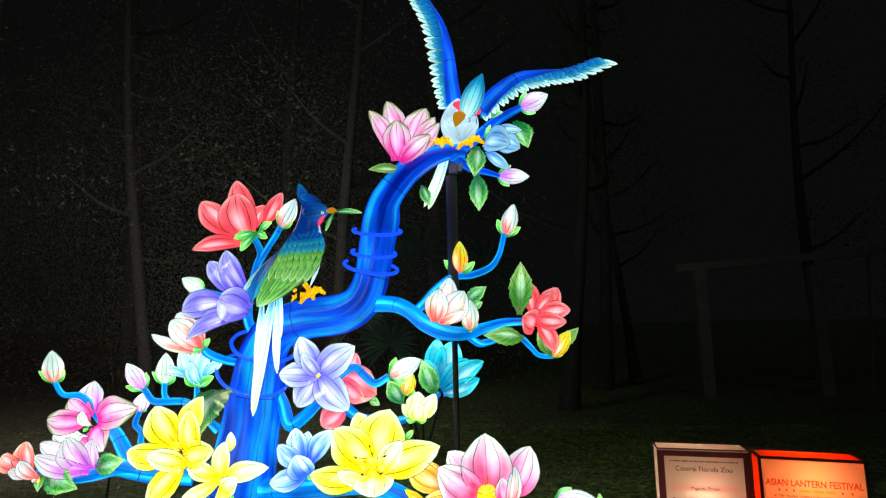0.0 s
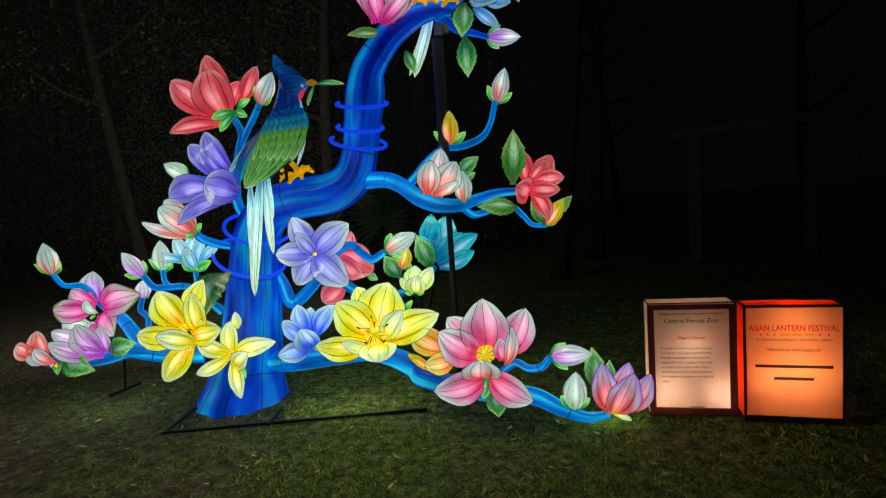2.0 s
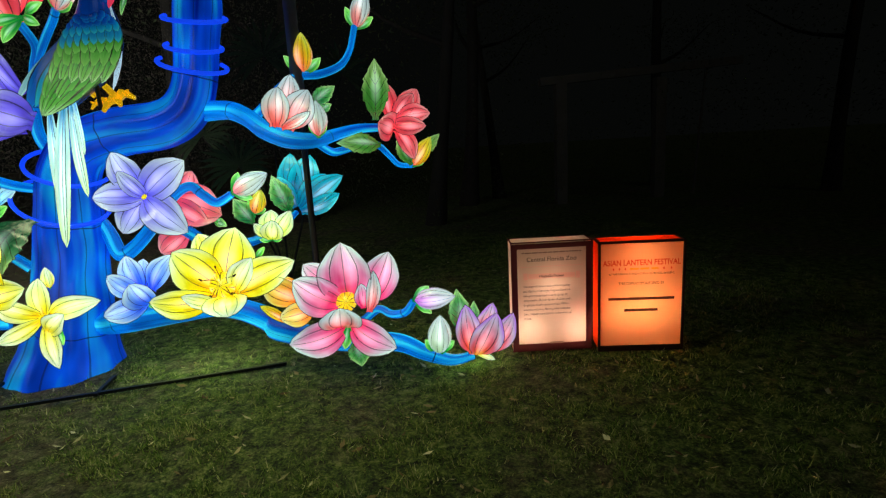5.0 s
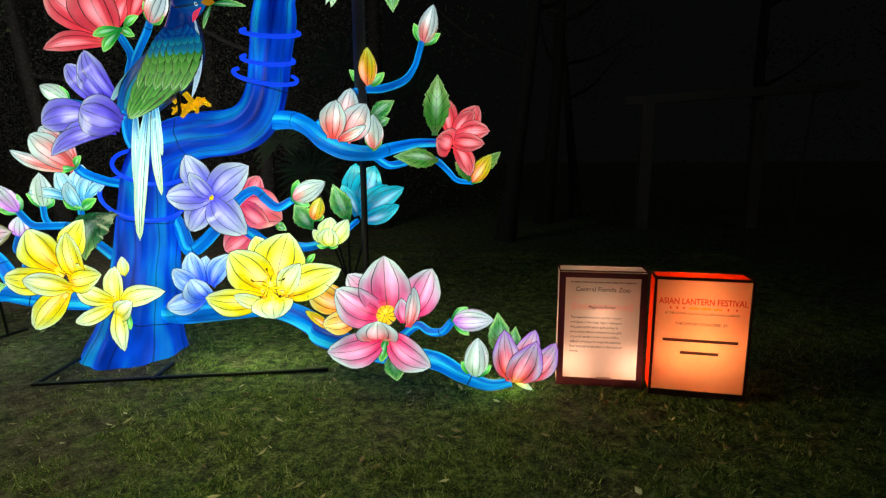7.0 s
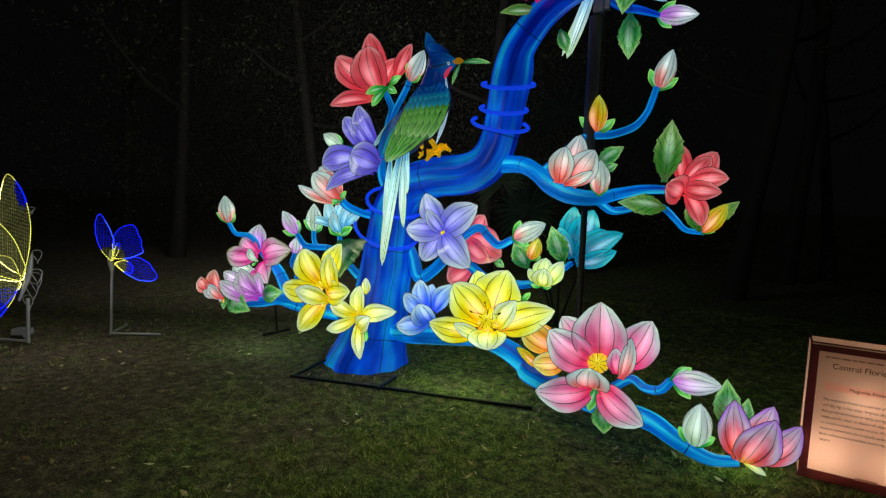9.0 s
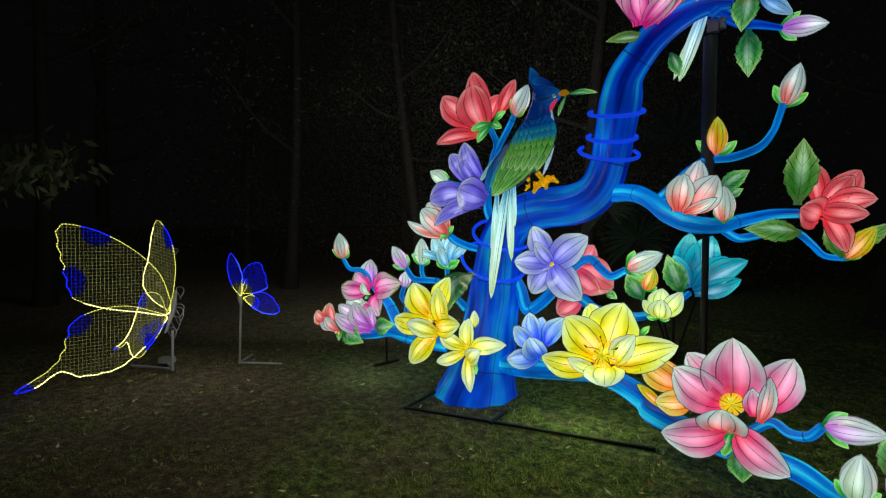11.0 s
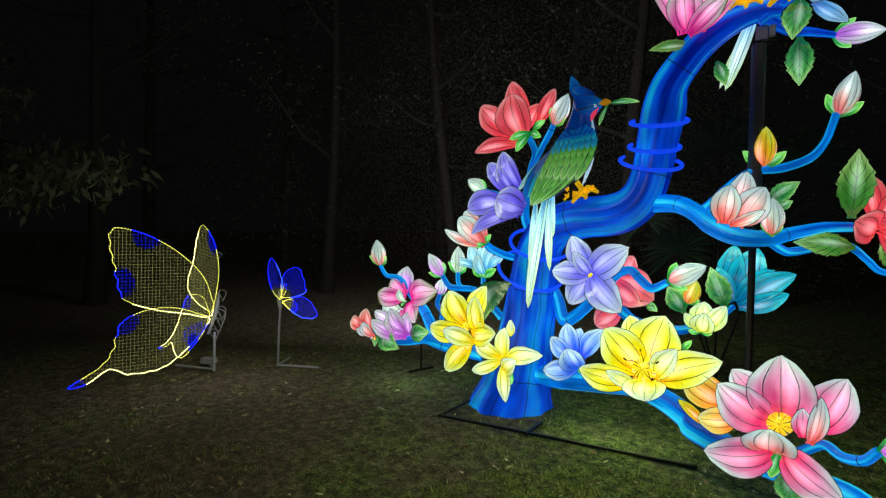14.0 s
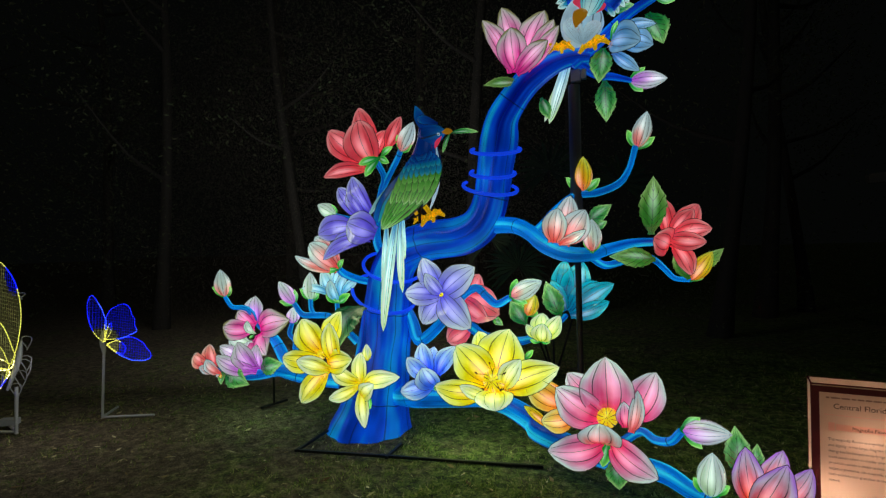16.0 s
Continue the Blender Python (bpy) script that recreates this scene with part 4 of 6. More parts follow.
flower("pale rose silk tulip on an upper side branch", "rosy", (-2.006, 4.100, 1.490), [
    ((-2.291, 4.160, 1.781), 0.5, 0.05, (-2.075, 4.160, 1.617)), ((-2.087, 4.140, 1.737), 0.5, 0.05, (-2.034, 4.140, 1.525)),
    ((-2.396, 4.000, 1.619), 0.2, 0.08, (-1.992, 4.060, 1.483), None, None, -0.06), ((-2.233, 4.000, 1.726), 0.52, 0.12, (-1.994, 4.080, 1.491), None, None, 0.05)],
    0, [((-1.906, 4.030, 1.578), 0.5, (-1.975, 4.060, 1.496)), ((-2.095, 4.030, 1.475), 0.4, (-1.976, 4.060, 1.490))])
# top group
flower("pink silk magnolia on the highest bend", "pale_pink", (-0.379, 4.140, 3.001), [
    ((-0.494, 4.200, 3.542), 0.34, 0.04, (-0.373, 4.200, 3.059), None, None, 0.05), ((-0.155, 4.220, 3.464), 0.46, 0.05, (-0.336, 4.220, 3.049)),
    ((-0.075, 4.160, 3.359), 0.34, 0.04, (-0.306, 4.180, 3.022), None, None, 0.05), ((-0.029, 4.100, 3.282), 0.3, 0.06, (-0.286, 4.140, 2.997), None, None, 0.05),
    ((-0.611, 4.060, 3.411), 0.28, 0.05, (-0.405, 4.120, 2.999), None, None, 0.06), ((-0.365, 3.980, 3.281), 0.62, 0.1, (-0.353, 4.060, 2.974)),
    ((-0.081, 3.920, 3.118), 0.44, 0.1, (-0.335, 4.020, 2.949), None, None, 0.05)],
    0, [])
leaf("olive green silk leaf at the trunk's bend", (-0.362, 4.220, 2.940), (-0.643, 4.160, 2.945), 0.3, "olive")
flower("ice blue silk flower near the raised-wing bird", "ice", (0.325, 4.180, 3.145), [
    ((0.637, 4.200, 3.211), 0.3, 0.06, (0.350, 4.220, 3.193), None, None, -0.05), ((0.614, 4.120, 3.036), 0.72, 0.08, (0.415, 4.180, 3.110)),
    ((0.520, 4.080, 2.856), 0.34, 0.06, (0.345, 4.140, 3.033), None, None, 0.05), ((0.533, 3.980, 3.029), 0.95, 0.14, (0.341, 4.080, 3.088))],
    0, [((0.383, 4.090, 3.237), 0.3, (0.330, 4.120, 3.123))])
leaf("green silk leaf under the highest branch", (0.269, 4.200, 3.097), (0.236, 4.160, 2.840), 0.6)
leaf("green silk leaf hanging from the highest branch", (0.242, 4.580, 2.969), (0.248, 4.600, 2.640), 0.5)
leaf("green silk leaf beside the ice blue flower", (0.578, 4.250, 3.312), (0.682, 4.220, 3.076), 0.7)
leaf("small green silk leaf below the bend", (-0.225, 4.340, 2.829), (-0.164, 4.360, 2.658), 0.5)
leaf("green silk leaf behind a raised wing", (0.293, 4.340, 3.401), (0.486, 4.320, 3.430), 0.5)
bud("violet white silk bud at the highest branch tip", "violet_bud", (0.424, 4.800, 3.001), (0.715, 4.840, 2.993), 0.5, 3, 0.5)
bud("violet white silk bud beyond the raised wing", "violet_bud", (0.637, 4.400, 3.485), (0.877, 4.400, 3.591), 0.6, 3, 0.6)

# ---- perched bird: one plain mesh ----
def feather_rows(build, left, right, rows, face):
    """Overlapping rows of scale feathers on a folded wing, between its two edges from shoulder to tip."""
    left, right = spline(left, 10), spline(right, 10)
    face = Vector(face).normalized()

    def at(f, s):
        i = min(f, 1.0) * (len(left) - 1)
        k = min(int(i), len(left) - 2)
        a, c = (Vector(e[k]) * (1 - i + k) + Vector(e[k + 1]) * (i - k) for e in (left, right))
        return a.lerp(c, s) + face * 0.2 * (a - c).length * s * (1 - s)

    for f, n, long, m in rows:
        for c in range(n):
            s = (c + 0.5) / n
            base, tip = at(f, s) - face * 0.004, at(f + long, s) + face * 0.012
            wide = (at(f + long / 2, 1.0) - at(f + long / 2, 0.0)).length / n * 1.3 / (tip - base).length
            petal_shape(build, base, tip, wide, m, 0.03, 0.05, 0.08, face, 0.9, 0.4, 7, 4, root=0.8)


BLUE_F = silk("blue_feather_silk", [(0.0, (2, 36, 112)), (0.6, (6, 66, 148)), (1.0, (12, 104, 172))], 0.62, (), edge=0.05, bulbs=0.0)
TEAL_F = silk("teal_feather_silk", [(0.0, (4, 70, 132)), (0.6, (8, 116, 160)), (1.0, (40, 150, 164))], 0.72, (), edge=0.09, bulbs=0.0)
GREEN_F = silk("green_feather_silk", [(0.0, (20, 96, 40)), (0.5, (60, 140, 40)), (1.0, (110, 180, 80))], 0.46, (), edge=0.09, bulbs=0.0)
LONG_F = silk("long_green_feather_silk", [(0.0, (30, 100, 40)), (0.4, (50, 136, 50)), (0.75, (110, 176, 80)), (1.0, (180, 214, 160))], 0.52, (0.4, 0.7), half=0.03, edge=0.07, bulbs=0.0)
PALE_F = silk("pale_feather_silk", [(0.0, (50, 120, 150)), (0.5, (104, 160, 176)), (1.0, (176, 204, 206))], 0.52, (0.5,), bulbs=0.0)
BREAST = silk("white_breast_silk", [(0.0, (150, 170, 190)), (0.5, (170, 188, 206)), (1.0, (190, 200, 214))], 0.95, (0.5, 0.42, 0.58, 0.66, 0.34, 0.26, 0.74), half=0.005, edge=0.005, bulbs=0.0)
CAP = silk("teal_white_cap_silk", [(0.0, (196, 226, 232)), (0.3, (110, 196, 214)), (0.6, (20, 130, 176)), (1.0, (10, 96, 150))], 0.9, (0.5, 0.24, 0.76, 0.1, 0.9), half=0.012, bulbs=0.0)
BEAK = plain("ochre_beak", (190, 130, 20), 0.4, 0, 60, 0.3, 0.2, 0.4)
DARK = plain("black_leg_paint", (14, 14, 18), 0.5)
CHEEK = plain("pink_cheek_silk", (220, 60, 90), 0.4, 0, 50, 0.2, 0.1, 0.6)

b = Build()
tube(b, [(*(-1.107, 4.100, 2.625), 0.08), (*(-1.117, 4.100, 2.543), 0.082), (*(-1.127, 4.100, 2.466), 0.10), (*(-1.146, 4.120, 2.373), 0.135), (*(-1.179, 4.130, 2.259), 0.15), (*(-1.235, 4.130, 2.145), 0.13),
         (*(-1.334, 4.100, 1.996), 0.085), (*(-1.457, 4.070, 1.846), 0.04)], BLUE_F, 16, 5)
bud_shape(b, (-1.182, 4.090, 2.564), (-0.938, 4.070, 2.590), 0.72, BLUE_F, 4, 0.3, 0.8)
petal_shape(b, (-1.122, 4.060, 2.586), (-1.210, 4.080, 2.831), 0.36, BLUE_F, -0.1, puff=0.4)
petal_shape(b, (-0.999, 4.050, 2.653), (-1.195, 4.070, 2.720), 0.36, BLUE_F, 0.1, puff=0.4)
petal_shape(b, (-0.962, 4.050, 2.579), (-0.868, 4.040, 2.577), 0.5, BEAK, 0.1, puff=0.6)
petal_shape(b, (-0.970, 4.050, 2.547), (-1.021, 4.030, 2.451), 0.3, CHEEK, 0.1)
bud_shape(b, (-0.980, 3.990, 2.551), (-0.960, 3.985, 2.557), 1.1, BREAST, 3)
bud_shape(b, (-0.971, 3.980, 2.551), (-0.960, 3.975, 2.554), 0.9, DARK, 3)
petal_shape(b, (-1.034, 4.080, 2.490), (-1.121, 4.120, 1.969), 0.10, BREAST, 0.1, puff=0.4, face=(1, -0.5, 0))
feather_rows(b, [(-1.184, 3.970, 2.392), (-1.270, 3.955, 2.292), (-1.337, 3.950, 2.149), (-1.419, 3.950, 1.996), (-1.488, 3.960, 1.822)],
             [(-1.047, 3.980, 2.421), (-0.940, 3.965, 2.332), (-0.958, 3.955, 2.168), (-1.085, 3.950, 1.977), (-1.462, 3.960, 1.814)],
             [(0.62, 4, 0.40, LONG_F), (0.52, 5, 0.40, LONG_F), (0.43, 6, 0.30, LONG_F), (0.36, 7, 0.24, GREEN_F), (0.29, 8, 0.2, GREEN_F), (0.24, 8, 0.17, TEAL_F), (0.17, 8, 0.14, TEAL_F), (0.1, 7, 0.13, BLUE_F), (0.05, 6, 0.11, BLUE_F), (0.0, 4, 0.11, BLUE_F)],
             (0.1, -1, 0.1))
petal_shape(b, (-1.289, 3.990, 2.290), (-1.591, 4.000, 1.851), 0.2, BLUE_F, 0.02)
petal_shape(b, (-1.304, 3.985, 2.226), (-1.527, 3.980, 1.877), 0.17, TEAL_F, 0.02)
petal_shape(b, (-1.411, 4.040, 2.216), (-1.651, 4.020, 1.921), 0.12, PALE_F, 0.03)
petal_shape(b, (-1.361, 4.000, 1.925), (-1.480, 3.930, 0.987), 0.1, SILK["ribbon"], 0.03, 0.1, 0.1, full=0.35, nv=16)
petal_shape(b, (-1.457, 4.000, 1.879), (-1.452, 3.940, 1.111), 0.1, SILK["ribbon"], 0.02, 0.1, 0.1, full=0.35, nv=16)
petal_shape(b, (-1.324, 4.000, 1.907), (-1.303, 3.950, 1.303), 0.11, SILK["ribbon"], 0.04, 0.1, 0.1, full=0.4, nv=16)
petal_shape(b, (-1.315, 4.020, 1.924), (-1.301, 4.000, 1.573), 0.12, SILK["ribbon"], 0.02, 0.1, 0.1, full=0.4, nv=12)
for q in (((-1.203, 4.100, 2.006), (-1.212, 4.120, 1.864)),):
    tube(b, [(*q[0], 0.014), (*q[1], 0.014)], DARK, 8)
tube(b, [(*(-1.157, 4.100, 2.003), 0.022), (*(-1.095, 4.120, 1.918), 0.02)], GOLD, 8)
tube(b, [(*(-1.278, 4.140, 1.986), 0.02), (*(-1.251, 4.160, 1.943), 0.018)], GOLD, 8)


def claw(build, at, right, size):
    """A foot of crinkled gold foil: gripping toes and small folded tufts round the ankle."""
    at, right = Vector(at), Vector(right).normalized()
    for k, s in enumerate((-0.9, -0.35, 0.25, 0.8, 1.25)):
        end = at + right * s * size + Vector((0.0, -0.4 * size, (-0.45, -0.1, -0.5, 0.05, -0.3)[k] * size))
        mid = (at + end) / 2 + Vector((0, -0.1 * size, 0.3 * size))
        tube(build, [(*at, size * 0.16), (*mid, size * 0.23), (*end, size * 0.12)], GOLD, 6, 3, 0.18, 3)
        out = right * (s * 0.6) + Vector((0, -0.5, 0.4 * (-1) ** k))
        petal_shape(build, mid, mid + out.normalized() * size * 0.5, 0.5, GOLD, 0.1, 0.5, 0.1, nv=5, nu=4)


claw(b, (-1.104, 4.140, 1.910), (1, 0.1, 0.3), 0.1)
claw(b, (-1.224, 4.160, 1.899), (1, 0.1, 0.2), 0.06)
petal_shape(b, (-0.905, 4.050, 2.567), (-0.671, 4.080, 2.558), 0.26, SILK["leaf"], 0.03, face=(-0.3, -1, 0.8))
petal_shape(b, (-0.892, 4.050, 2.572), (-0.967, 4.060, 2.415), 0.2, SILK["leaf"], 0.05, face=(0, -1, 0.3))
bird = new("perched_bird_lantern", b.mesh("perched_bird_lantern"))
tagged(bird, "blue and green bird lantern with a long white tail", "bird lantern")

# ---- raised-wing bird: one plain mesh ----
b = Build()
tube(b, [(*(0.125, 4.200, 3.139), 0.05), (*(0.120, 4.180, 3.180), 0.12), (*(0.127, 4.160, 3.281), 0.158), (*(0.152, 4.160, 3.377), 0.135), (*(0.193, 4.140, 3.451), 0.09)], BREAST, 14, 5)
for side in ((0.037, 4.020, 3.281), (0.266, 4.020, 3.226)):
    petal_shape(b, (0.150, 4.000, 3.081), side, 0.55, BREAST, 0.12, puff=0.3, full=0.5)
petal_shape(b, (0.189, 3.940, 3.250), (0.334, 4.020, 3.642), 0.40, CAP, 0.10, 0.2, 0.4, (0.1, -1, -0.2), 0.62, 0.8, 14, 10)
petal_shape(b, (0.166, 3.930, 3.290), (0.117, 3.880, 3.155), 0.62, BEAK, 0.14, 0.1, 0.5, (0, -1, 0.1), 0.7, 0.6)
petal_shape(b, (0.209, 3.950, 3.263), (0.315, 3.970, 3.317), 0.6, CHEEK, 0.1, puff=0.3)
petal_shape(b, (0.147, 3.950, 3.312), (0.122, 3.990, 3.407), 0.7, CHEEK, 0.1, puff=0.3)
LEAD = bark_silk("blue_wing_silk", (3, 26, 120), (6, 56, 170), (16, 104, 200), 0.8, 3.0)

WING_TIP = silk("white_tipped_feather_silk", [(0.0, (20, 110, 170)), (0.45, (70, 150, 176)), (0.7, (160, 200, 206)), (1.0, (226, 236, 230))], 0.95, (0.5,), half=0.03, edge=0.08, bulbs=0.0)
WING_MID = silk("teal_wing_silk", [(0.0, (4, 56, 150)), (0.5, (10, 104, 172)), (1.0, (60, 160, 186))], 0.8, (), edge=0.08, bulbs=0.0)


def raised_wing(build, lead, feather_side, n, reach):
    tube(build, [(*p, r * 0.85) for p, r in lead], LEAD, 10, 6, 0.06, 3)
    line = spline([p for p, r in lead], 12)
    for k in range(n):
        f = (k + 0.5) / n
        c = Vector(line[int(f * (len(line) - 1))][:3])
        d = Vector(line[min(int(f * (len(line) - 1)) + 1, len(line) - 1)][:3]) - Vector(line[max(int(f * (len(line) - 1)) - 1, 0)][:3])
        d.normalize()
        out = Vector(feather_side).normalized()
        size = reach * (0.55 + 0.6 * f)
        way = (out * (1 - 0.62 * f) + d * (0.1 + 0.75 * f)).normalized()
        m = WING_TIP
        petal_shape(build, c, c + way * size * (1 + 0.5 * max(f - 0.75, 0)), 0.46 - 0.2 * f, m, 0.04, 0.1, 0.12, (0, -1, 0.1), 1.3, 0.42, 8, 4, root=0.6)
        petal_shape(build, c + Vector((0, -0.02, 0)), c + way * size * 0.66 + Vector((0, -0.02, 0)), 0.5, WING_MID, 0.04, 0.1, 0.12, (0, -1, 0.1), 1.2, 0.42, 6, 4, root=0.6)


raised_wing(b, [((0.085, 4.200, 3.459), 0.085), ((0.059, 4.220, 3.681), 0.075), ((0.038, 4.240, 3.946), 0.06), ((-0.018, 4.260, 4.220), 0.04), ((-0.126, 4.280, 4.453), 0.022), ((-0.223, 4.300, 4.650), 0.01)], (-1, 0, -0.3), 24, 0.25)
raised_wing(b, [((0.300, 4.200, 3.395), 0.09), ((0.444, 4.220, 3.553), 0.08), ((0.612, 4.240, 3.674), 0.065), ((0.801, 4.260, 3.714), 0.042), ((1.013, 4.280, 3.737), 0.022), ((1.251, 4.300, 3.816), 0.01)], (0.3, 0, -1), 24, 0.19)
claw(b, (-0.035, 4.120, 3.114), (1, 0, -0.1), 0.09)
claw(b, (0.198, 4.140, 3.107), (1, 0, 0.1), 0.1)
tube(b, [(*(0.075, 4.160, 3.164), 0.02), (*(-0.023, 4.130, 3.116), 0.02)], GOLD, 8)
tube(b, [(*(0.156, 4.160, 3.154), 0.02), (*(0.193, 4.150, 3.115), 0.02)], GOLD, 8)
petal_shape(b, (0.021, 4.340, 3.154), (-0.180, 4.420, 2.633), 0.17, SILK["ribbon"], 0.02, 0.1, 0.1, full=0.4)
petal_shape(b, (0.045, 4.340, 3.153), (-0.221, 4.430, 2.654), 0.12, SILK["lemon"], 0.02, 0.1, 0.1, full=0.4)
bird = new("raised_wing_bird_lantern", b.mesh("raised_wing_bird_lantern"))
tagged(bird, "blue bird lantern with raised wings and white breast", "bird lantern")


# ---- supports ----
def bar(name, a, c, r, m, parent=None, label="", around=8):
    b = Build()
    tube(b, [(*a, r), (*c, r)], m, around, 2)
    return part(name, b, parent, label)


pole = thing("support_pole", (0.03, 4.36, 0), "thin dark steel pole propping the tree's highest limb", "support pole")
bar("post", (0.03, 4.36, -0.03), (0.03, 4.36, 2.97), 0.024, STEEL, pole)
bar("sleeve", (0.03, 4.36, 1.72), (0.03, 4.36, 2.9), 0.046, SLEEVE, pole, "dull grey plastic sleeve")
b = Build()
b.box((0.05, 4.33, 2.96), (0.07, 0.06, 0.09), GREY_PAINT)
b.box((0.11, 4.33, 2.965), (0.035, 0.05, 0.07), GREY_PAINT)
part("clamp", b, pole, "pale grey metal clamp", False)
prop = thing("branch_prop", (-3.2, 4.6, 0), "short black steel prop under the lowest branches", "branch prop")
bar("post", (-3.278, 4.713, 0.000), (-2.836, 4.200, 0.521), 0.012, STEEL, prop)
bar("foot", (-3.297, 4.533, 0.015), (-3.217, 4.853, 0.015), 0.014, STEEL, prop)

frame_at = (-2.059, 3.890, 0.020)
base_frame = thing("base_frame", frame_at, "flat black steel tube base frame on the grass", "steel frame")
corners = [(-2.198, 3.702, 0.008), (-0.228, 4.032, 0.008), (-2.224, 4.164, 0.008)]
for p, q in ((corners[0], corners[1]), (corners[0], corners[2]), ((-1.418, 3.823, 0.008), (-1.430, 4.088, 0.008))):
    b = Build()
    a, c = Vector(p), Vector(q)
    d = c - a
    b.box((a + c) / 2, (d.length + 0.03, 0.024, 0.02), STEEL, Matrix.Rotation(math.atan2(d.y, d.x), 3, "Z"))
    part("rail", b, base_frame, smooth=False)


# ---- lit sign boxes ----
def fabric(name, colour, through_share=0.75):
    n = Nodes(name)
    where = n.add("ShaderNodeTexCoord").outputs["Object"]
    weave = n.add("ShaderNodeTexNoise", Vector=where, Scale=160.0, Detail=2.0).outputs[0]
    blot = n.add("ShaderNodeTexNoise", Vector=where, Scale=5.0, Detail=3.0).outputs[0]
    c = lin(*colour)
    shade = n.mix(n.math("MULTIPLY_ADD", blot, 0.25, n.math("MULTIPLY", weave, 0.1)), c, tuple(v * 0.75 for v in c[:3]) + (1,))
    thin = n.add("ShaderNodeBsdfTranslucent", i0=shade)
    solid = n.add("ShaderNodeBsdfDiffuse", i0=shade)
    mix = n.add("ShaderNodeMixShader", i0=through_share, i1=solid.outputs[0], i2=thin.outputs[0])
    n.tree.links.new(mix.outputs[0], n.tree.nodes["Material Output"].inputs[0])
    return n.mat


WHITE_CLOTH = fabric("cream_sign_cloth", (246, 226, 214))
RED_CLOTH = fabric("red_sign_cloth", (240, 112, 56))
ORANGE_CLOTH = fabric("orange_sign_cloth", (255, 206, 166))
MAROON = fabric("dark_maroon_tape", (120, 62, 70), 0.4)
BLACK_TAPE = plain("black_brown_tape", (58, 20, 16), 0.6)
PRINT_GREY = fabric("grey_print", (176, 148, 142), 0.95)
PRINT_DARK = fabric("dark_print", (84, 54, 48), 0.9)
PRINT_RED = fabric("red_print", (228, 92, 60), 0.95)
PRINT_PINK = fabric("pink_print", (255, 214, 206), 0.95)
PRINT_GOLD = fabric("gold_print", (244, 190, 60), 0.9)


def sign_box(name, at, end, tall, deep, cloth, side_cloth, tape, label, power, bulbs, tint, t=0.022):
    at, end = Vector(at), Vector(end)
    d = end - at
    wide = d.length
    ob = thing(name, at, label, "light box sign", "light box signs")
    ob.rotation_euler = (0, 0, math.atan2(d.y, d.x))

    def add(nm, build, lab=""):
        o = new(nm, build.mesh(nm, False))
        o.parent = ob
        return tagged(o, lab)

    front = None
    for nm, c, size, m in (("front_panel", (wide / 2, 0, tall / 2), (wide - 0.02, 0.003, tall - 0.02), cloth), ("back_panel", (wide / 2, deep, tall / 2), (wide - 0.02, 0.003, tall - 0.02), side_cloth),
                           ("side_panel", (0, deep / 2, tall / 2), (0.003, deep - 0.02, tall - 0.02), side_cloth), ("side_panel", (wide, deep / 2, tall / 2), (0.003, deep - 0.02, tall - 0.02), side_cloth),
                           ("top_panel", (wide / 2, deep / 2, tall), (wide - 0.02, deep - 0.02, 0.003), side_cloth), ("bottom_panel", (wide / 2, deep / 2, 0.008), (wide - 0.02, deep - 0.02, 0.003), tape)):
        b = Build()
        b.box(c, size, m)
        made = add(nm, b)
        front = front or made
    for x in (0, wide):
        for y in (0, deep):
            b = Build()
            b.box((x, y, tall / 2), (t, t, tall), tape)
            add("edge", b)
    for z in (0.008, tall):
        for y in (0, deep):
            b = Build()
            b.box((wide / 2, y, z), (wide - t, t, t), tape)
            add("edge", b)
        for x in (0, wide):
            b = Build()
            b.box((x, deep / 2, z), (t, deep - t, t), tape)
            add("edge", b)
    for x, y, z, share in bulbs:
        lamp = bpy.data.lights.new("sign_bulb", "POINT")
        lamp.energy, lamp.color, lamp.shadow_soft_size = power * share, tint, 0.03
        o = new("sign_bulb", lamp)
        o.parent, o.location = ob, (x * wide, y * deep, z * tall)
    return front, wide


def print_words(ob, x0, z, w, h, m, seed, lift=0.0045):
    """A line of small illegible print: a row of word-length bars."""
    r = random.Random(seed)
    b = Build()
    x = x0
    while x < x0 + w - 0.008:
        e = min(x + r.uniform(0.012, 0.05), x0 + w)
        b.face([(x, -lift, z - h / 2), (e, -lift, z - h / 2), (e, -lift, z + h / 2), (x, -lift, z + h / 2)], m)
        x = e + h * 0.7
    o = new("print_line", b.mesh("print_line", False))
    o.parent = ob
    return o


def print_bar(ob, name, x, z, w, h, m, lift=0.0045, label=""):
    b = Build()
    b.face([(x - w / 2, -lift, z - h / 2), (x + w / 2, -lift, z - h / 2), (x + w / 2, -lift, z + h / 2), (x - w / 2, -lift, z + h / 2)], m)
    o = new(name, b.mesh(name, False))
    o.parent = ob
    return tagged(o, label)


def lettering(ob, words, x, z, size, m, squeeze=1.0, lift=0.0035, align="CENTER", bold=0.0):
    curve = bpy.data.curves.new("lettering", "FONT")
    curve.body, curve.size, curve.align_x, curve.offset = words, size, align, bold
    tmp = bpy.data.objects.new("lettering", curve)
    scene.collection.objects.link(tmp)
    me = bpy.data.meshes.new_from_object(tmp.evaluated_get(bpy.context.evaluated_depsgraph_get()))
    bpy.data.objects.remove(tmp)
    me.transform(Matrix.Diagonal((squeeze, 1, 1, 1)))
    me.materials.clear()
    me.materials.append(m)
    o = new("lettering", me)
    o.parent, o.matrix_local = ob, pose(x, -lift, z, 90)
    return o


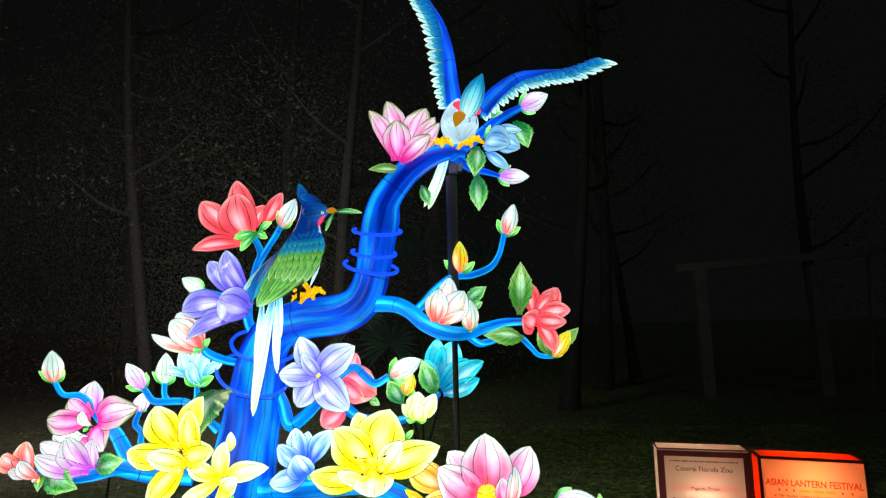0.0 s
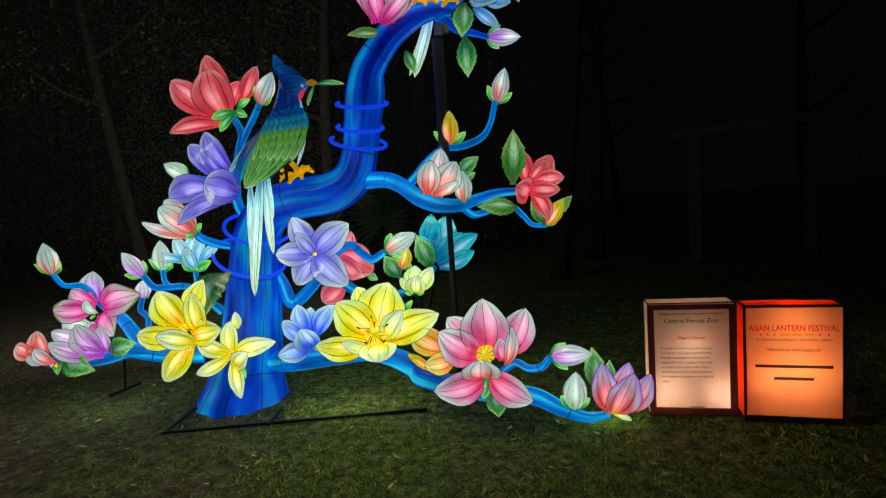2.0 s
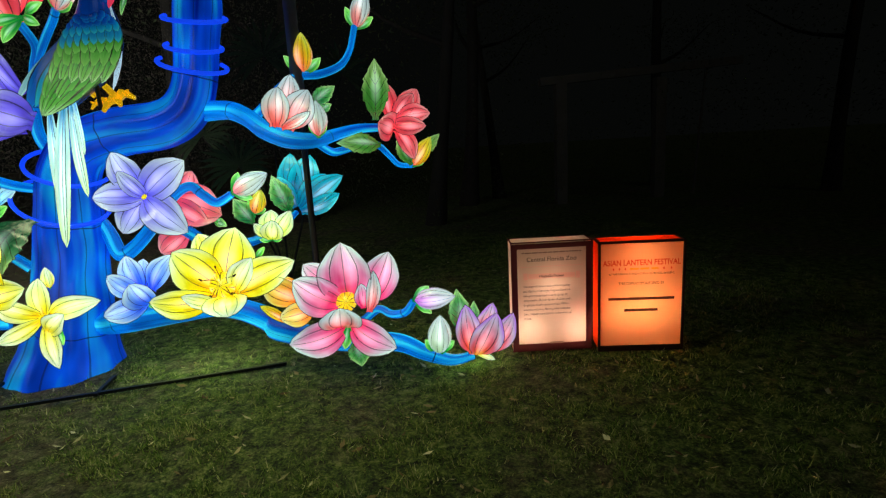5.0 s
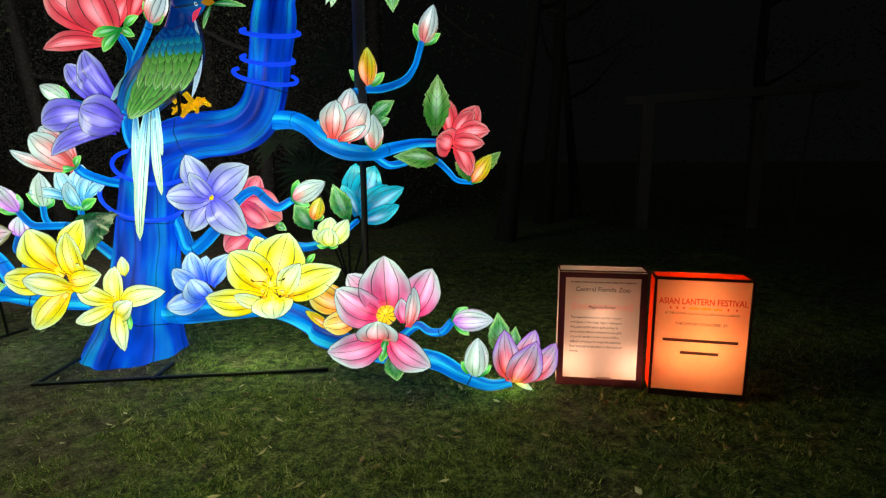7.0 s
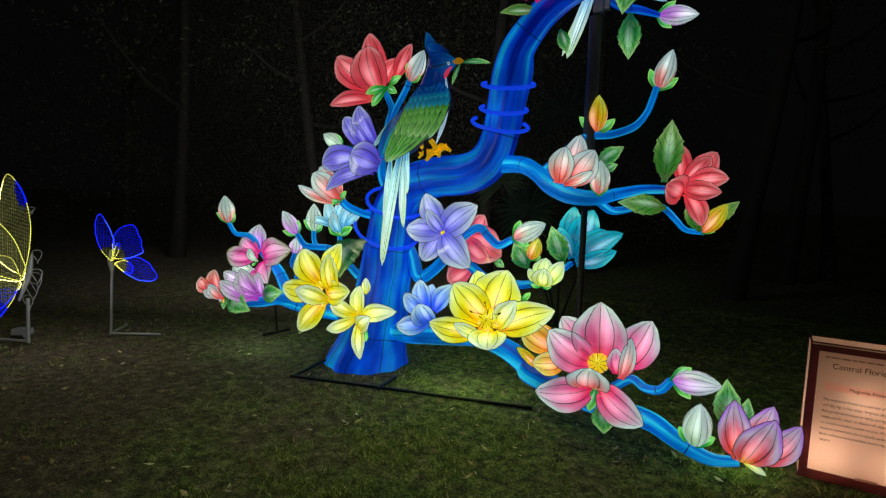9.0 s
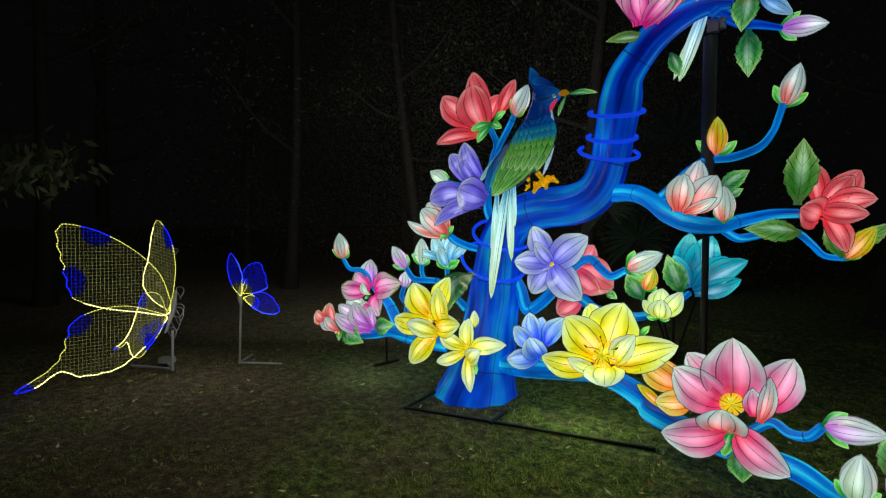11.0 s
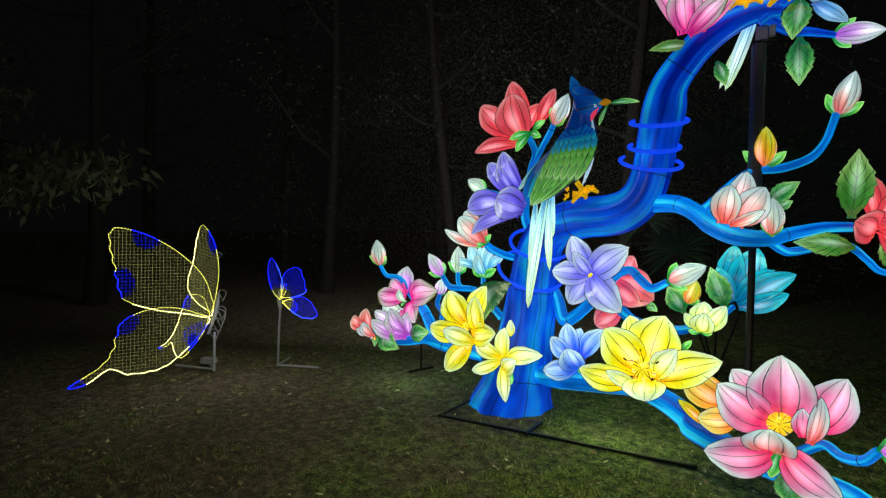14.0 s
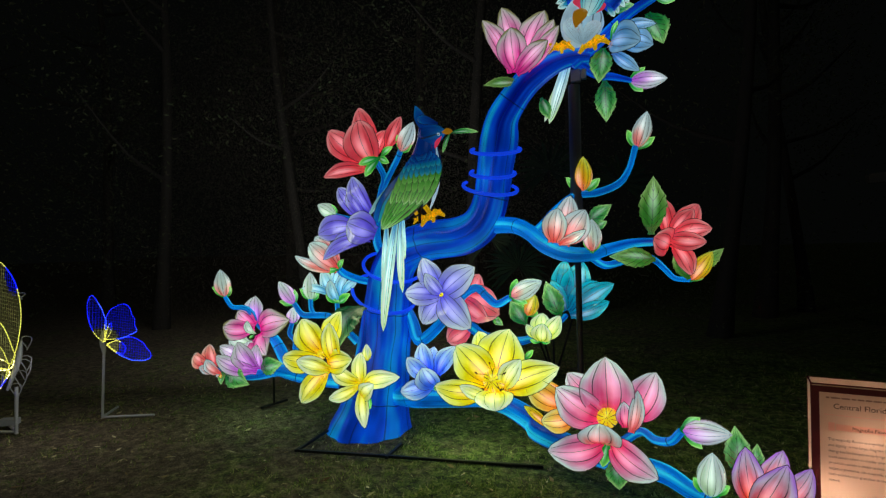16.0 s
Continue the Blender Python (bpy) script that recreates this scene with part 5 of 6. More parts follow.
sign, w = sign_box("information_sign", (1.437, 3.848, -0.005), (1.995, 3.785, -0.005), 0.81, 0.17, WHITE_CLOTH, WHITE_CLOTH, MAROON, "cream light box sign with maroon edges and printed text", 1.5,
                   [(0.18, 0.62, 0.2, 1.0), (0.86, 0.62, 0.2, 0.8), (0.5, 0.7, 0.62, 0.5)], (1.0, 0.84, 0.66), 0.007)
for x, z, ww, h in ((0.021, 0.405, 0.036, 0.79), (w - 0.021, 0.405, 0.036, 0.79), (w / 2, 0.782, w - 0.078, 0.036), (w / 2, 0.036, w - 0.078, 0.052)):
    print_bar(sign, "border", x, z, ww, h, MAROON, 0.003)
print_words(sign, w / 2 - 0.21, 0.735, 0.42, 0.009, PRINT_GREY, 1)
lettering(sign, "Central Florida Zoo", w / 2, 0.672, 0.044, PRINT_DARK, 0.98)
print_bar(sign, "rule", w / 2, 0.635, 0.44, 0.004, PRINT_PINK)
print_bar(sign, "title_plate", w / 2, 0.565, 0.33, 0.036, PRINT_PINK, 0.003, "pink printed title band")
for s in (-1, 1):
    print_bar(sign, "title_plate_end", w / 2 + s * 0.185, 0.565, 0.03, 0.05, PRINT_PINK, 0.003)
lettering(sign, "Magnolia Flower", w / 2, 0.556, 0.028, PRINT_DARK, 0.95, 0.006)
for k, line in enumerate(("The magnolia flower is a symbol of purity", "and dignity. It has large, fragrant blossoms", "that grace landscapes in early spring. Its", "waxy petals, often in shades of white, pink,",
                          "or purple, exude a sweet aroma. With a", "majestic presence, the magnolia embodies", "both subtlety and grandeur in the realm of", "nature.")):
    lettering(sign, line, 0.078, 0.484 - 0.034 * k, 0.0235, PRINT_DARK, 0.84, 0.0035, "LEFT")
print_bar(sign, "maker_mark", w / 2 + 0.03, 0.065, 0.1, 0.014, PRINT_GREY)

sign, w = sign_box("sponsor_sign", (2.028, 3.725, -0.005), (2.592, 3.622, -0.005), 0.79, 0.2, ORANGE_CLOTH, RED_CLOTH, BLACK_TAPE, "orange and red light box sign with dark edges on the grass", 2.4,
                   [(0.62, 0.6, 0.42, 1.0), (0.3, 0.6, 0.38, 0.5), (0.5, 0.8, 0.85, 0.5)], (1.0, 0.88, 0.6), 0.015)
lettering(sign, "ASIAN LANTERN FESTIVAL", w / 2, 0.625, 0.056, PRINT_RED, 0.79, bold=0.0012)
for k in range(8):
    print_bar(sign, "ornament", w / 2 + (-0.19, -0.15, -0.11, -0.05, 0.02, 0.09, 0.15, 0.2)[k], 0.6, (0.01, 0.01, 0.01, 0.06, 0.06, 0.05, 0.01, 0.01)[k], 0.014, PRINT_GOLD if 2 < k < 6 else PRINT_RED)
lettering(sign, "AT THE CENTRAL FLORIDA ZOO & BOTANICAL GARDENS", w / 2, 0.558, 0.0195, PRINT_DARK, 0.86)
lettering(sign, "THIS DISPLAY SPONSORED BY", w / 2, 0.487, 0.027, PRINT_DARK, 0.86)
print_bar(sign, "print_line", w / 2, 0.385, 0.45, 0.02, PRINT_DARK)
print_bar(sign, "print_line", w / 2, 0.302, 0.23, 0.02, PRINT_DARK)
print_bar(sign, "foot_band", w / 2, 0.022, w - 0.012, 0.04, BLACK_TAPE, 0.004)


# ---- light-net butterflies ----
def rope_light(name, glow, strength, beaded=2.4):
    """A tube of small bulbs, or with beaded=0 an even thin string."""
    n = Nodes(name)
    where = n.add("ShaderNodeTexCoord").outputs["Object"]
    patch = n.add("ShaderNodeTexNoise", Vector=where, Scale=3.5, Detail=2.0).outputs[0]
    run = uv_of(n)[1]
    beads = n.math("ABSOLUTE", n.math("SUBTRACT", n.math("FRACT", n.math("MULTIPLY", run, 34.0)), 0.5))
    beads = n.math("MULTIPLY", n.math("MULTIPLY", beads, beads), 4.0)
    n.to(lin(*glow), "Base Color")
    n.to(lin(*glow), "Emission Color")
    even = n.math("MULTIPLY_ADD", beads, beaded, 0.10 if beaded else 0.9)
    n.to(n.math("MULTIPLY", n.math("MULTIPLY", even, n.math("MULTIPLY_ADD", patch, 1.3, 0.35)), strength), "Emission Strength")
    n.to(0.4, "Roughness")
    return n.mat


YELLOW_ROPE = rope_light("yellow_rope_light", (230, 226, 96), 1.15)
BRIGHT_ROPE = rope_light("warm_white_rope_light", (255, 246, 150), 3.2)
BLUE_ROPE = rope_light("blue_rope_light", (16, 32, 255), 1.9)
BRIGHT_BLUE_ROPE = rope_light("bright_blue_rope_light", (50, 80, 255), 2.4)
YELLOW_NET = rope_light("yellow_light_net", (132, 132, 78), 0.8, 0.0)
BLUE_NET = rope_light("blue_light_net", (16, 28, 235), 0.85, 0.0)


def wing(ob, outline, step, ropes, nets, r=0.0043, wave=0.012, spots=(), reach=0.15):
    """A flat wing: a rope-light outline, scalloped and brighter where its rows say so, and a net of thin strings clipped to it.
    outline: (x, y, z, scallop, bright); spots: the outline's points round which the bulbs show their second colour."""
    rows = spline(outline + [outline[0]], 6)[:-1]
    pts = [Vector(p[:3]) for p in rows]
    spots = [Vector(outline[k][:3]) for k in spots]
    o = sum(pts, Vector()) / len(pts)
    far = max((p - o for p in pts), key=lambda q: q.length).normalized()
    n = max((far.cross(p - o) for p in pts), key=lambda q: q.length).normalized()
    a = Vector((0.12, 0.0, 1.0))
    a = (a - n * a.dot(n)).normalized()
    c = n.cross(a)

    def second(p):
        return any((p - q).length < reach for q in spots)

    flat, run = [], 0.0
    for i, p in enumerate(pts):
        run += (p - pts[i - 1]).length if i else 0.0
        q = p - o
        q += q.normalized() * wave * float(rows[i][3]) * math.sin(math.tau * run / 0.13)
        flat.append((q.dot(a), q.dot(c)))
    ring = [o + a * x + c * y for x, y in flat]
    kind = [2 if second(p) else int(row[4] > 0.5) for p, row in zip(ring, rows)]
    ring.append(ring[0])
    k = 0
    while k < len(pts):
        e = k
        while e < len(pts) and kind[e] == kind[k]:
            e += 1
        b = Build()
        tube(b, [(*p, r * (0.8, 1.05, 0.95)[kind[k]]) for p in ring[k:e + 1]], ropes[kind[k]], 6, 1, caps=False)
        part("wing_outline", b, ob)
        k = e
    strings = Build(), Build()
    for axis in (0, 1):
        lo, hi = min(p[axis] for p in flat), max(p[axis] for p in flat)
        k = lo + step / 2
        while k < hi:
            hits = []
            for i in range(len(flat)):
                p, q = flat[i - 1], flat[i]
                if (p[axis] - k) * (q[axis] - k) < 0:
                    f = (k - p[axis]) / (q[axis] - p[axis])
                    hits.append(p[1 - axis] + f * (q[1 - axis] - p[1 - axis]))
            hits.sort()
            for s, e in zip(hits[::2], hits[1::2]):
                n_bits = max(int((e - s) / 0.03), 1)
                bits = [o + (a * k + c * v if axis == 0 else a * v + c * k) for v in (s + (e - s) * i / n_bits for i in range(n_bits + 1))]
                i = 0
                while i < n_bits:
                    m = i
                    while m < n_bits and second(bits[m]) == second(bits[i]):
                        m += 1
                    w = second(bits[i])
                    tube(strings[w], [(*bits[i], 0.0013), (*bits[m], 0.0013)], nets[w], 3, 1, caps=False)
                    i = m
            k += step
    for b in strings:
        if b.f:
            tagged(part("wing_net", b, ob, "thin square light net"), kind="stuff")


YELLOW, BLUE = (YELLOW_ROPE, BRIGHT_ROPE, BLUE_ROPE), (BLUE_ROPE, BRIGHT_BLUE_ROPE, YELLOW_ROPE)
fly = thing("butterfly_light", (-5.045, 3.200, 0.000), "large yellow light-net butterfly on a grey stand", "butterfly light", "butterfly lights")
wing(fly, [(-5.019, 3.200, 0.744, 0, 0), (-5.042, 3.095, 1.070, 0, 0), (-5.093, 2.862, 1.338, 0, 0), (-5.158, 2.568, 1.533, 0, 0), (-5.214, 2.315, 1.608, 0, 0), (-5.229, 2.247, 1.554, 1, 0), (-5.229, 2.248, 1.384, 1, 0), (-5.222, 2.277, 1.231, 1, 0), (-5.217, 2.300, 1.046, 1, 0), (-5.203, 2.363, 0.876, 0.5, 0.3), (-5.149, 2.609, 0.757, 0, 1), (-5.083, 2.911, 0.681, 0, 1), (-5.031, 3.146, 0.622, 0, 1)], 0.034, YELLOW, (YELLOW_NET, BLUE_NET), spots=(3, 8))
wing(fly, [(-5.031, 3.146, 0.622, 0, 0), (-5.103, 2.820, 0.754, 0, 0), (-5.162, 2.550, 0.755, 0, 0), (-5.209, 2.335, 0.660, 0.5, 0), (-5.222, 2.280, 0.503, 1, 0), (-5.231, 2.237, 0.353, 1, 0), (-5.252, 2.140, 0.228, 0.6, 0), (-5.283, 2.002, 0.142, 0, 0), (-5.310, 1.877, 0.063, 0, 0), (-5.277, 2.027, 0.077, 0, 1), (-5.234, 2.221, 0.193, 0.3, 1), (-5.201, 2.372, 0.116, 0.5, 1), (-5.139, 2.654, 0.122, 0.4, 1), (-5.098, 2.840, 0.229, 0.2, 1), (-5.056, 3.032, 0.412, 0, 1), (-5.031, 3.144, 0.562, 0, 1)], 0.034, YELLOW, (YELLOW_NET, BLUE_NET), spots=(3, 8, 14))
wing(fly, [(-5.099, 3.205, 0.654, 0, 0), (-4.969, 3.197, 0.870, 0, 0), (-4.899, 3.192, 1.172, 0, 0), (-5.006, 3.199, 1.462, 0, 0), (-5.278, 3.216, 1.638, 0, 0), (-5.431, 3.226, 1.486, 0.5, 1), (-5.546, 3.233, 1.202, 0.5, 1), (-5.677, 3.242, 1.016, 0.5, 1), (-5.685, 3.242, 0.856, 0.3, 1), (-5.450, 3.227, 0.730, 0, 1)], 0.036, YELLOW, (YELLOW_NET, BLUE_NET), spots=(3,))
wing(fly, [(-5.131, 3.207, 0.636, 0, 0), (-5.282, 3.217, 0.804, 0, 0), (-5.547, 3.233, 0.819, 0, 0), (-5.762, 3.247, 0.747, 0.3, 1), (-5.919, 3.257, 0.537, 0.3, 1), (-6.124, 3.270, 0.297, 0.3, 1), (-6.376, 3.286, 0.117, 0, 1), (-6.660, 3.304, -0.004, 0, 1), (-6.379, 3.286, 0.069, 0, 0), (-6.212, 3.275, 0.144, 0.4, 1), (-6.101, 3.268, 0.008, 0.4, 1), (-5.873, 3.254, 0.012, 0, 0), (-5.577, 3.235, 0.198, 0, 0), (-5.299, 3.218, 0.406, 0, 0)], 0.036, YELLOW, (YELLOW_NET, BLUE_NET), spots=(3, 7, 12))
root = Vector((-5.019, 3.200, 0.744))
b = Build()
tube(b, [(*(root + Vector(d)), q) for d, q in (((0.03, 0.04, 0.14), 0.010), ((0.02, 0.02, 0.0), 0.026), ((0.0, 0.0, -0.12), 0.024), ((-0.05, -0.05, -0.32), 0.012))], GREY_PAINT, 10, 5)
part("body", b, fly, "grey wire-wound butterfly body")
for dx, dz, q in ((0.03, 0.55, 0.03), (0.09, 0.1, 0.06), (0.07, -0.1, 0.07), (0.04, -0.16, 0.09), (-0.02, -0.26, 0.08), (-0.1, -0.38, 0.07)):
    b = Build()
    c = root + Vector((dx - 0.09, 0.1, dz))
    tube(b, [(*(c + Vector((q * math.cos(a), 0.02 * math.sin(2 * a), 1.1 * q * math.sin(a)))), 0.005) for a in [math.tau * i / 9 for i in range(10)]], GREY_PAINT, 6, 2)
    part("cable_loop", b, fly, "loose pale cable loop")
bar("post", (-5.045, 3.200, 0.000), root - Vector((0, 0, 0.3)), 0.016, GREY_PAINT, fly)
bar("foot", (-5.045, 3.200, 0.018), (-5.560, 3.020, 0.018), 0.014, GREY_PAINT, fly)
bar("foot", (-5.045, 3.200, 0.018), (-5.560, 3.380, 0.018), 0.014, GREY_PAINT, fly)
b = Build()
b.box(Vector((-5.560, 3.380, 0.018)).lerp(Vector((-5.045, 3.200, 0.018)), 0.4) + Vector((0, 0, 0.03)), (0.16, 0.09, 0.06), GREY_PAINT, Matrix.Rotation(0.5, 3, "Z"))
part("power_box", b, fly, "small grey power box", False)

fly = thing("butterfly_light", (-4.673, 3.776, 0.000), "small blue light-net butterfly on a grey stand", "butterfly light", "butterfly lights")
for outline in ([(-4.537, 3.714, 0.799, 0, 0), (-4.567, 3.648, 0.896, 0, 0), (-4.584, 3.606, 1.036, 0, 0), (-4.584, 3.600, 1.188, 0, 0), (-4.566, 3.636, 1.273, 0, 0), (-4.540, 3.696, 1.160, 0.3, 1), (-4.523, 3.738, 1.012, 0.3, 1), (-4.527, 3.732, 0.879, 0, 1)],
                [(-4.554, 3.742, 0.815, 0, 0), (-4.543, 3.744, 0.997, 0, 0), (-4.476, 3.762, 1.120, 0, 0), (-4.323, 3.804, 1.173, 0.3, 0), (-4.254, 3.824, 1.072, 1, 0), (-4.231, 3.830, 0.976, 1, 0), (-4.224, 3.832, 0.898, 0.5, 1), (-4.374, 3.791, 0.835, 0, 1)],
                [(-4.538, 3.747, 0.763, 0, 1), (-4.431, 3.775, 0.811, 0, 0), (-4.271, 3.819, 0.843, 0, 0), (-4.149, 3.854, 0.780, 0.6, 0), (-4.075, 3.876, 0.657, 0.6, 0), (-4.135, 3.859, 0.613, 0.4, 1), (-4.274, 3.819, 0.613, 0.3, 1), (-4.416, 3.780, 0.673, 0.2, 1)],
                [(-4.531, 3.726, 0.799, 0, 1), (-4.518, 3.750, 0.932, 0, 1), (-4.503, 3.780, 0.984, 0, 0), (-4.507, 3.774, 0.891, 0, 0)],
                [(-4.530, 3.749, 0.777, 0, 0), (-4.415, 3.780, 0.806, 0, 0), (-4.335, 3.802, 0.746, 0, 0), (-4.368, 3.793, 0.670, 0, 0), (-4.465, 3.766, 0.715, 0, 0)]):
    wing(fly, outline, 0.026, BLUE, (BLUE_NET, YELLOW_NET), 0.0036, 0.008, (0,), 0.14)
root = Vector((-4.563, 3.740, 0.794))
b = Build()
tube(b, [(*(root + Vector(d)), q) for d, q in (((-0.01, 0.0, 0.11), 0.012), ((-0.02, 0.0, 0.0), 0.03), ((0.0, 0.0, -0.1), 0.02))], GREY_PAINT, 10, 4)
part("body", b, fly, "grey butterfly body")
bar("post", (-4.673, 3.776, 0.000), (-4.564, 3.740, 0.713), 0.013, GREY_PAINT, fly)
bar("foot", Vector((-4.673, 3.776, 0.000)) + Vector((0, 0, 0.014)), (-4.211, 4.000, 0.014), 0.013, GREY_PAINT, fly)
bar("foot", Vector((-4.673, 3.776, 0.000)) + Vector((0, 0, 0.014)), (-4.860, 4.080, 0.014), 0.013, GREY_PAINT, fly)


# ---- trees behind ----
BARK = plain("grey_brown_bark", (34, 30, 27), 0.9, 0, 25, 0.7, 0.8)
FOLIAGE = blade_material("night_foliage", [(0.0, (0.07, 0.095, 0.05, 1)), (0.6, (0.085, 0.1, 0.055, 1)), (1.0, (0.1, 0.09, 0.06, 1))], 0.5)
PALM = blade_material("palm_foliage", [(0.0, (0.012, 0.025, 0.01, 1)), (1.0, (0.03, 0.05, 0.02, 1))])


def leaves(build, centre, spread, n, size, droop, m, r):
    c = Vector(centre)
    for i in range(n):
        p = c + Vector((r.gauss(0, spread[0]), r.gauss(0, spread[1]), r.gauss(0, spread[2])))
        if p.z < 0.08:
            continue
        d = Vector((r.gauss(0, 1), r.gauss(0, 1), r.gauss(-droop, 0.6))).normalized() * size * r.uniform(0.6, 1.3)
        s = d.cross(Vector((r.gauss(0, 1), r.gauss(0, 1), r.gauss(0, 1)))).normalized() * size * r.uniform(0.12, 0.22)
        build.face([p, p + d * 0.45 + s, p + d, p + d * 0.45 - s], m)


def tall_tree(at, high, r0, lean, seed, label, crown=900, low=0.45):
    r = random.Random(seed)
    ob = thing("tree", at, label, "tree", "trees behind the lanterns")
    b = Build()
    at = Vector(at)
    line = [at + Vector((lean[0] * f + 0.12 * math.sin(5 * f + seed), lean[1] * f, high * f - 0.05)) for f in (0, 0.12, 0.3, 0.5, 0.7, 0.88, 1)]
    tube(b, [(*p, r0 * (1 - 0.75 * i / 6) * (1.35 if i == 0 else 1)) for i, p in enumerate(line)], BARK, 10, 4, 0.06, 4)
    ends = []
    for k in range(9):
        f = low + (1 - low) * (k + 0.5) / 9
        p = at + Vector((lean[0] * f + 0.12 * math.sin(5 * f + seed), lean[1] * f, high * f))
        a = r.uniform(0, math.tau)
        reach = high * r.uniform(0.12, 0.24)
        e = p + Vector((math.cos(a) * reach, math.sin(a) * reach, reach * r.uniform(0.2, 0.9)))
        mid = (p + e) / 2 + Vector((0, 0, -0.1 * reach))
        tube(b, [(*p, r0 * 0.35), (*mid, r0 * 0.22), (*e, r0 * 0.06)], BARK, 6, 3)
        ends += [e, mid]
    part("trunk", b, ob)
    b = Build()
    for e in ends:
        leaves(b, e, (0.5, 0.5, 0.4), 2 * crown // len(ends), 0.095, 0.5, FOLIAGE, r)
    part("crown", b, ob)
    return ob


PALE_BARK = plain("pale_young_bark", (130, 120, 102), 0.85, 0, 40, 0.5, 0.5)
YOUNG_LEAF = blade_material("young_drooping_leaves", [(0.0, (0.08, 0.1, 0.05, 1)), (1.0, (0.15, 0.15, 0.08, 1))], 0.4)
# young tree with drooping leaves beside the big butterfly
young = thing("young_tree", (-5.864, 1.305, 0.000), "slender young tree with long drooping leaves", "tree")
b = Build()
tube(b, [(*(-5.981, 1.325, -0.030), 0.027), (*(-6.108, 1.300, 0.591), 0.024), (*(-6.539, 1.320, 1.251), 0.023), (*(-7.169, 1.340, 1.916), 0.021), (*(-7.878, 1.360, 2.666), 0.022), (*(-8.763, 1.400, 4.137), 0.014), (*(-8.866, 1.400, 5.574), 0.008)], PALE_BARK, 9, 5)
r = random.Random(5)
crown = Build()
for k, e in enumerate(((-12.746, 1.200, 3.075), (-14.702, 1.700, 4.216), (-4.735, 1.700, 2.015), (-4.273, 1.900, 2.077), (-6.128, 1.600, 2.949), (-14.644, 1.000, 2.122), (-24.198, 1.400, 3.224), (-8.571, 1.300, 3.839), (-6.680, 1.500, 3.474), (-12.824, 1.300, 5.402), (-5.329, 1.600, 1.872))):
    s = Vector((-7.506, 1.350, 2.142)).lerp(Vector((-8.452, 1.380, 3.753)), k / 10)
    e = Vector(e)
    tube(b, [(*s, 0.014), (*((s + e) / 2 + Vector((0, 0, 0.1))), 0.009), (*e, 0.004)], BARK, 6, 4)
    for f in (0.45, 0.7, 0.9, 1.0):
        leaves(crown, s.lerp(e, f) + Vector((0, 0, 0.04)), (0.2, 0.18, 0.1), 62, 0.135, 1.4, YOUNG_LEAF, r)
part("trunk", b, young)
part("crown", crown, young)

rt = random.Random(21)
tall_tree((-11.6, 4.2, 0), 9.5, 0.17, (0.3, 0.2), 1, "tall dark tree trunk behind the butterflies", 1600)
for k, (x, y, h, r0) in enumerate(((-14, 1.0, 9, 0.14), (-15.5, 7, 11, 0.2), (-12.5, 9.5, 10, 0.16), (-9.5, 8.5, 11, 0.15), (-8.0, 11.0, 12, 0.2), (-6.2, 9.2, 10, 0.13), (-4.6, 12.0, 12, 0.18), (-2.6, 9.6, 11, 0.14),
                                   (-1.0, 12.2, 12, 0.2), (1.6, 10.2, 11, 0.15), (2.6, 13.0, 12, 0.18), (3.5, 14.0, 10, 0.13), (8.2, 14.5, 11, 0.16), (10.5, 11.0, 11, 0.16), (13.0, 8.0, 11, 0.16))):
    tall_tree((x, y, 0), h, r0, (rt.uniform(-0.8, 0.8), rt.uniform(-0.4, 0.4)), k + 3, "tall dark woodland tree behind the lantern display", 1500, 0.25)
b = Build()
for i in range(150):
    a = rt.uniform(-0.15, 1.05) * math.pi
    d = rt.uniform(10.5, 15)
    c = (-1.5 + 1.05 * d * math.cos(a), 0.5 + d * math.sin(a) * 0.92, rt.uniform(0.2, 4.5))
    if c[0] > 2 and c[2] > 2.6:
        continue
    leaves(b, c, (0.8, 0.6, 0.7), 380, 0.075, 0.4, FOLIAGE, rt)
HAZEL = blade_material("brown_hanging_foliage", [(0.0, (0.085, 0.07, 0.06, 1)), (1.0, (0.12, 0.1, 0.085, 1))], 0.5)
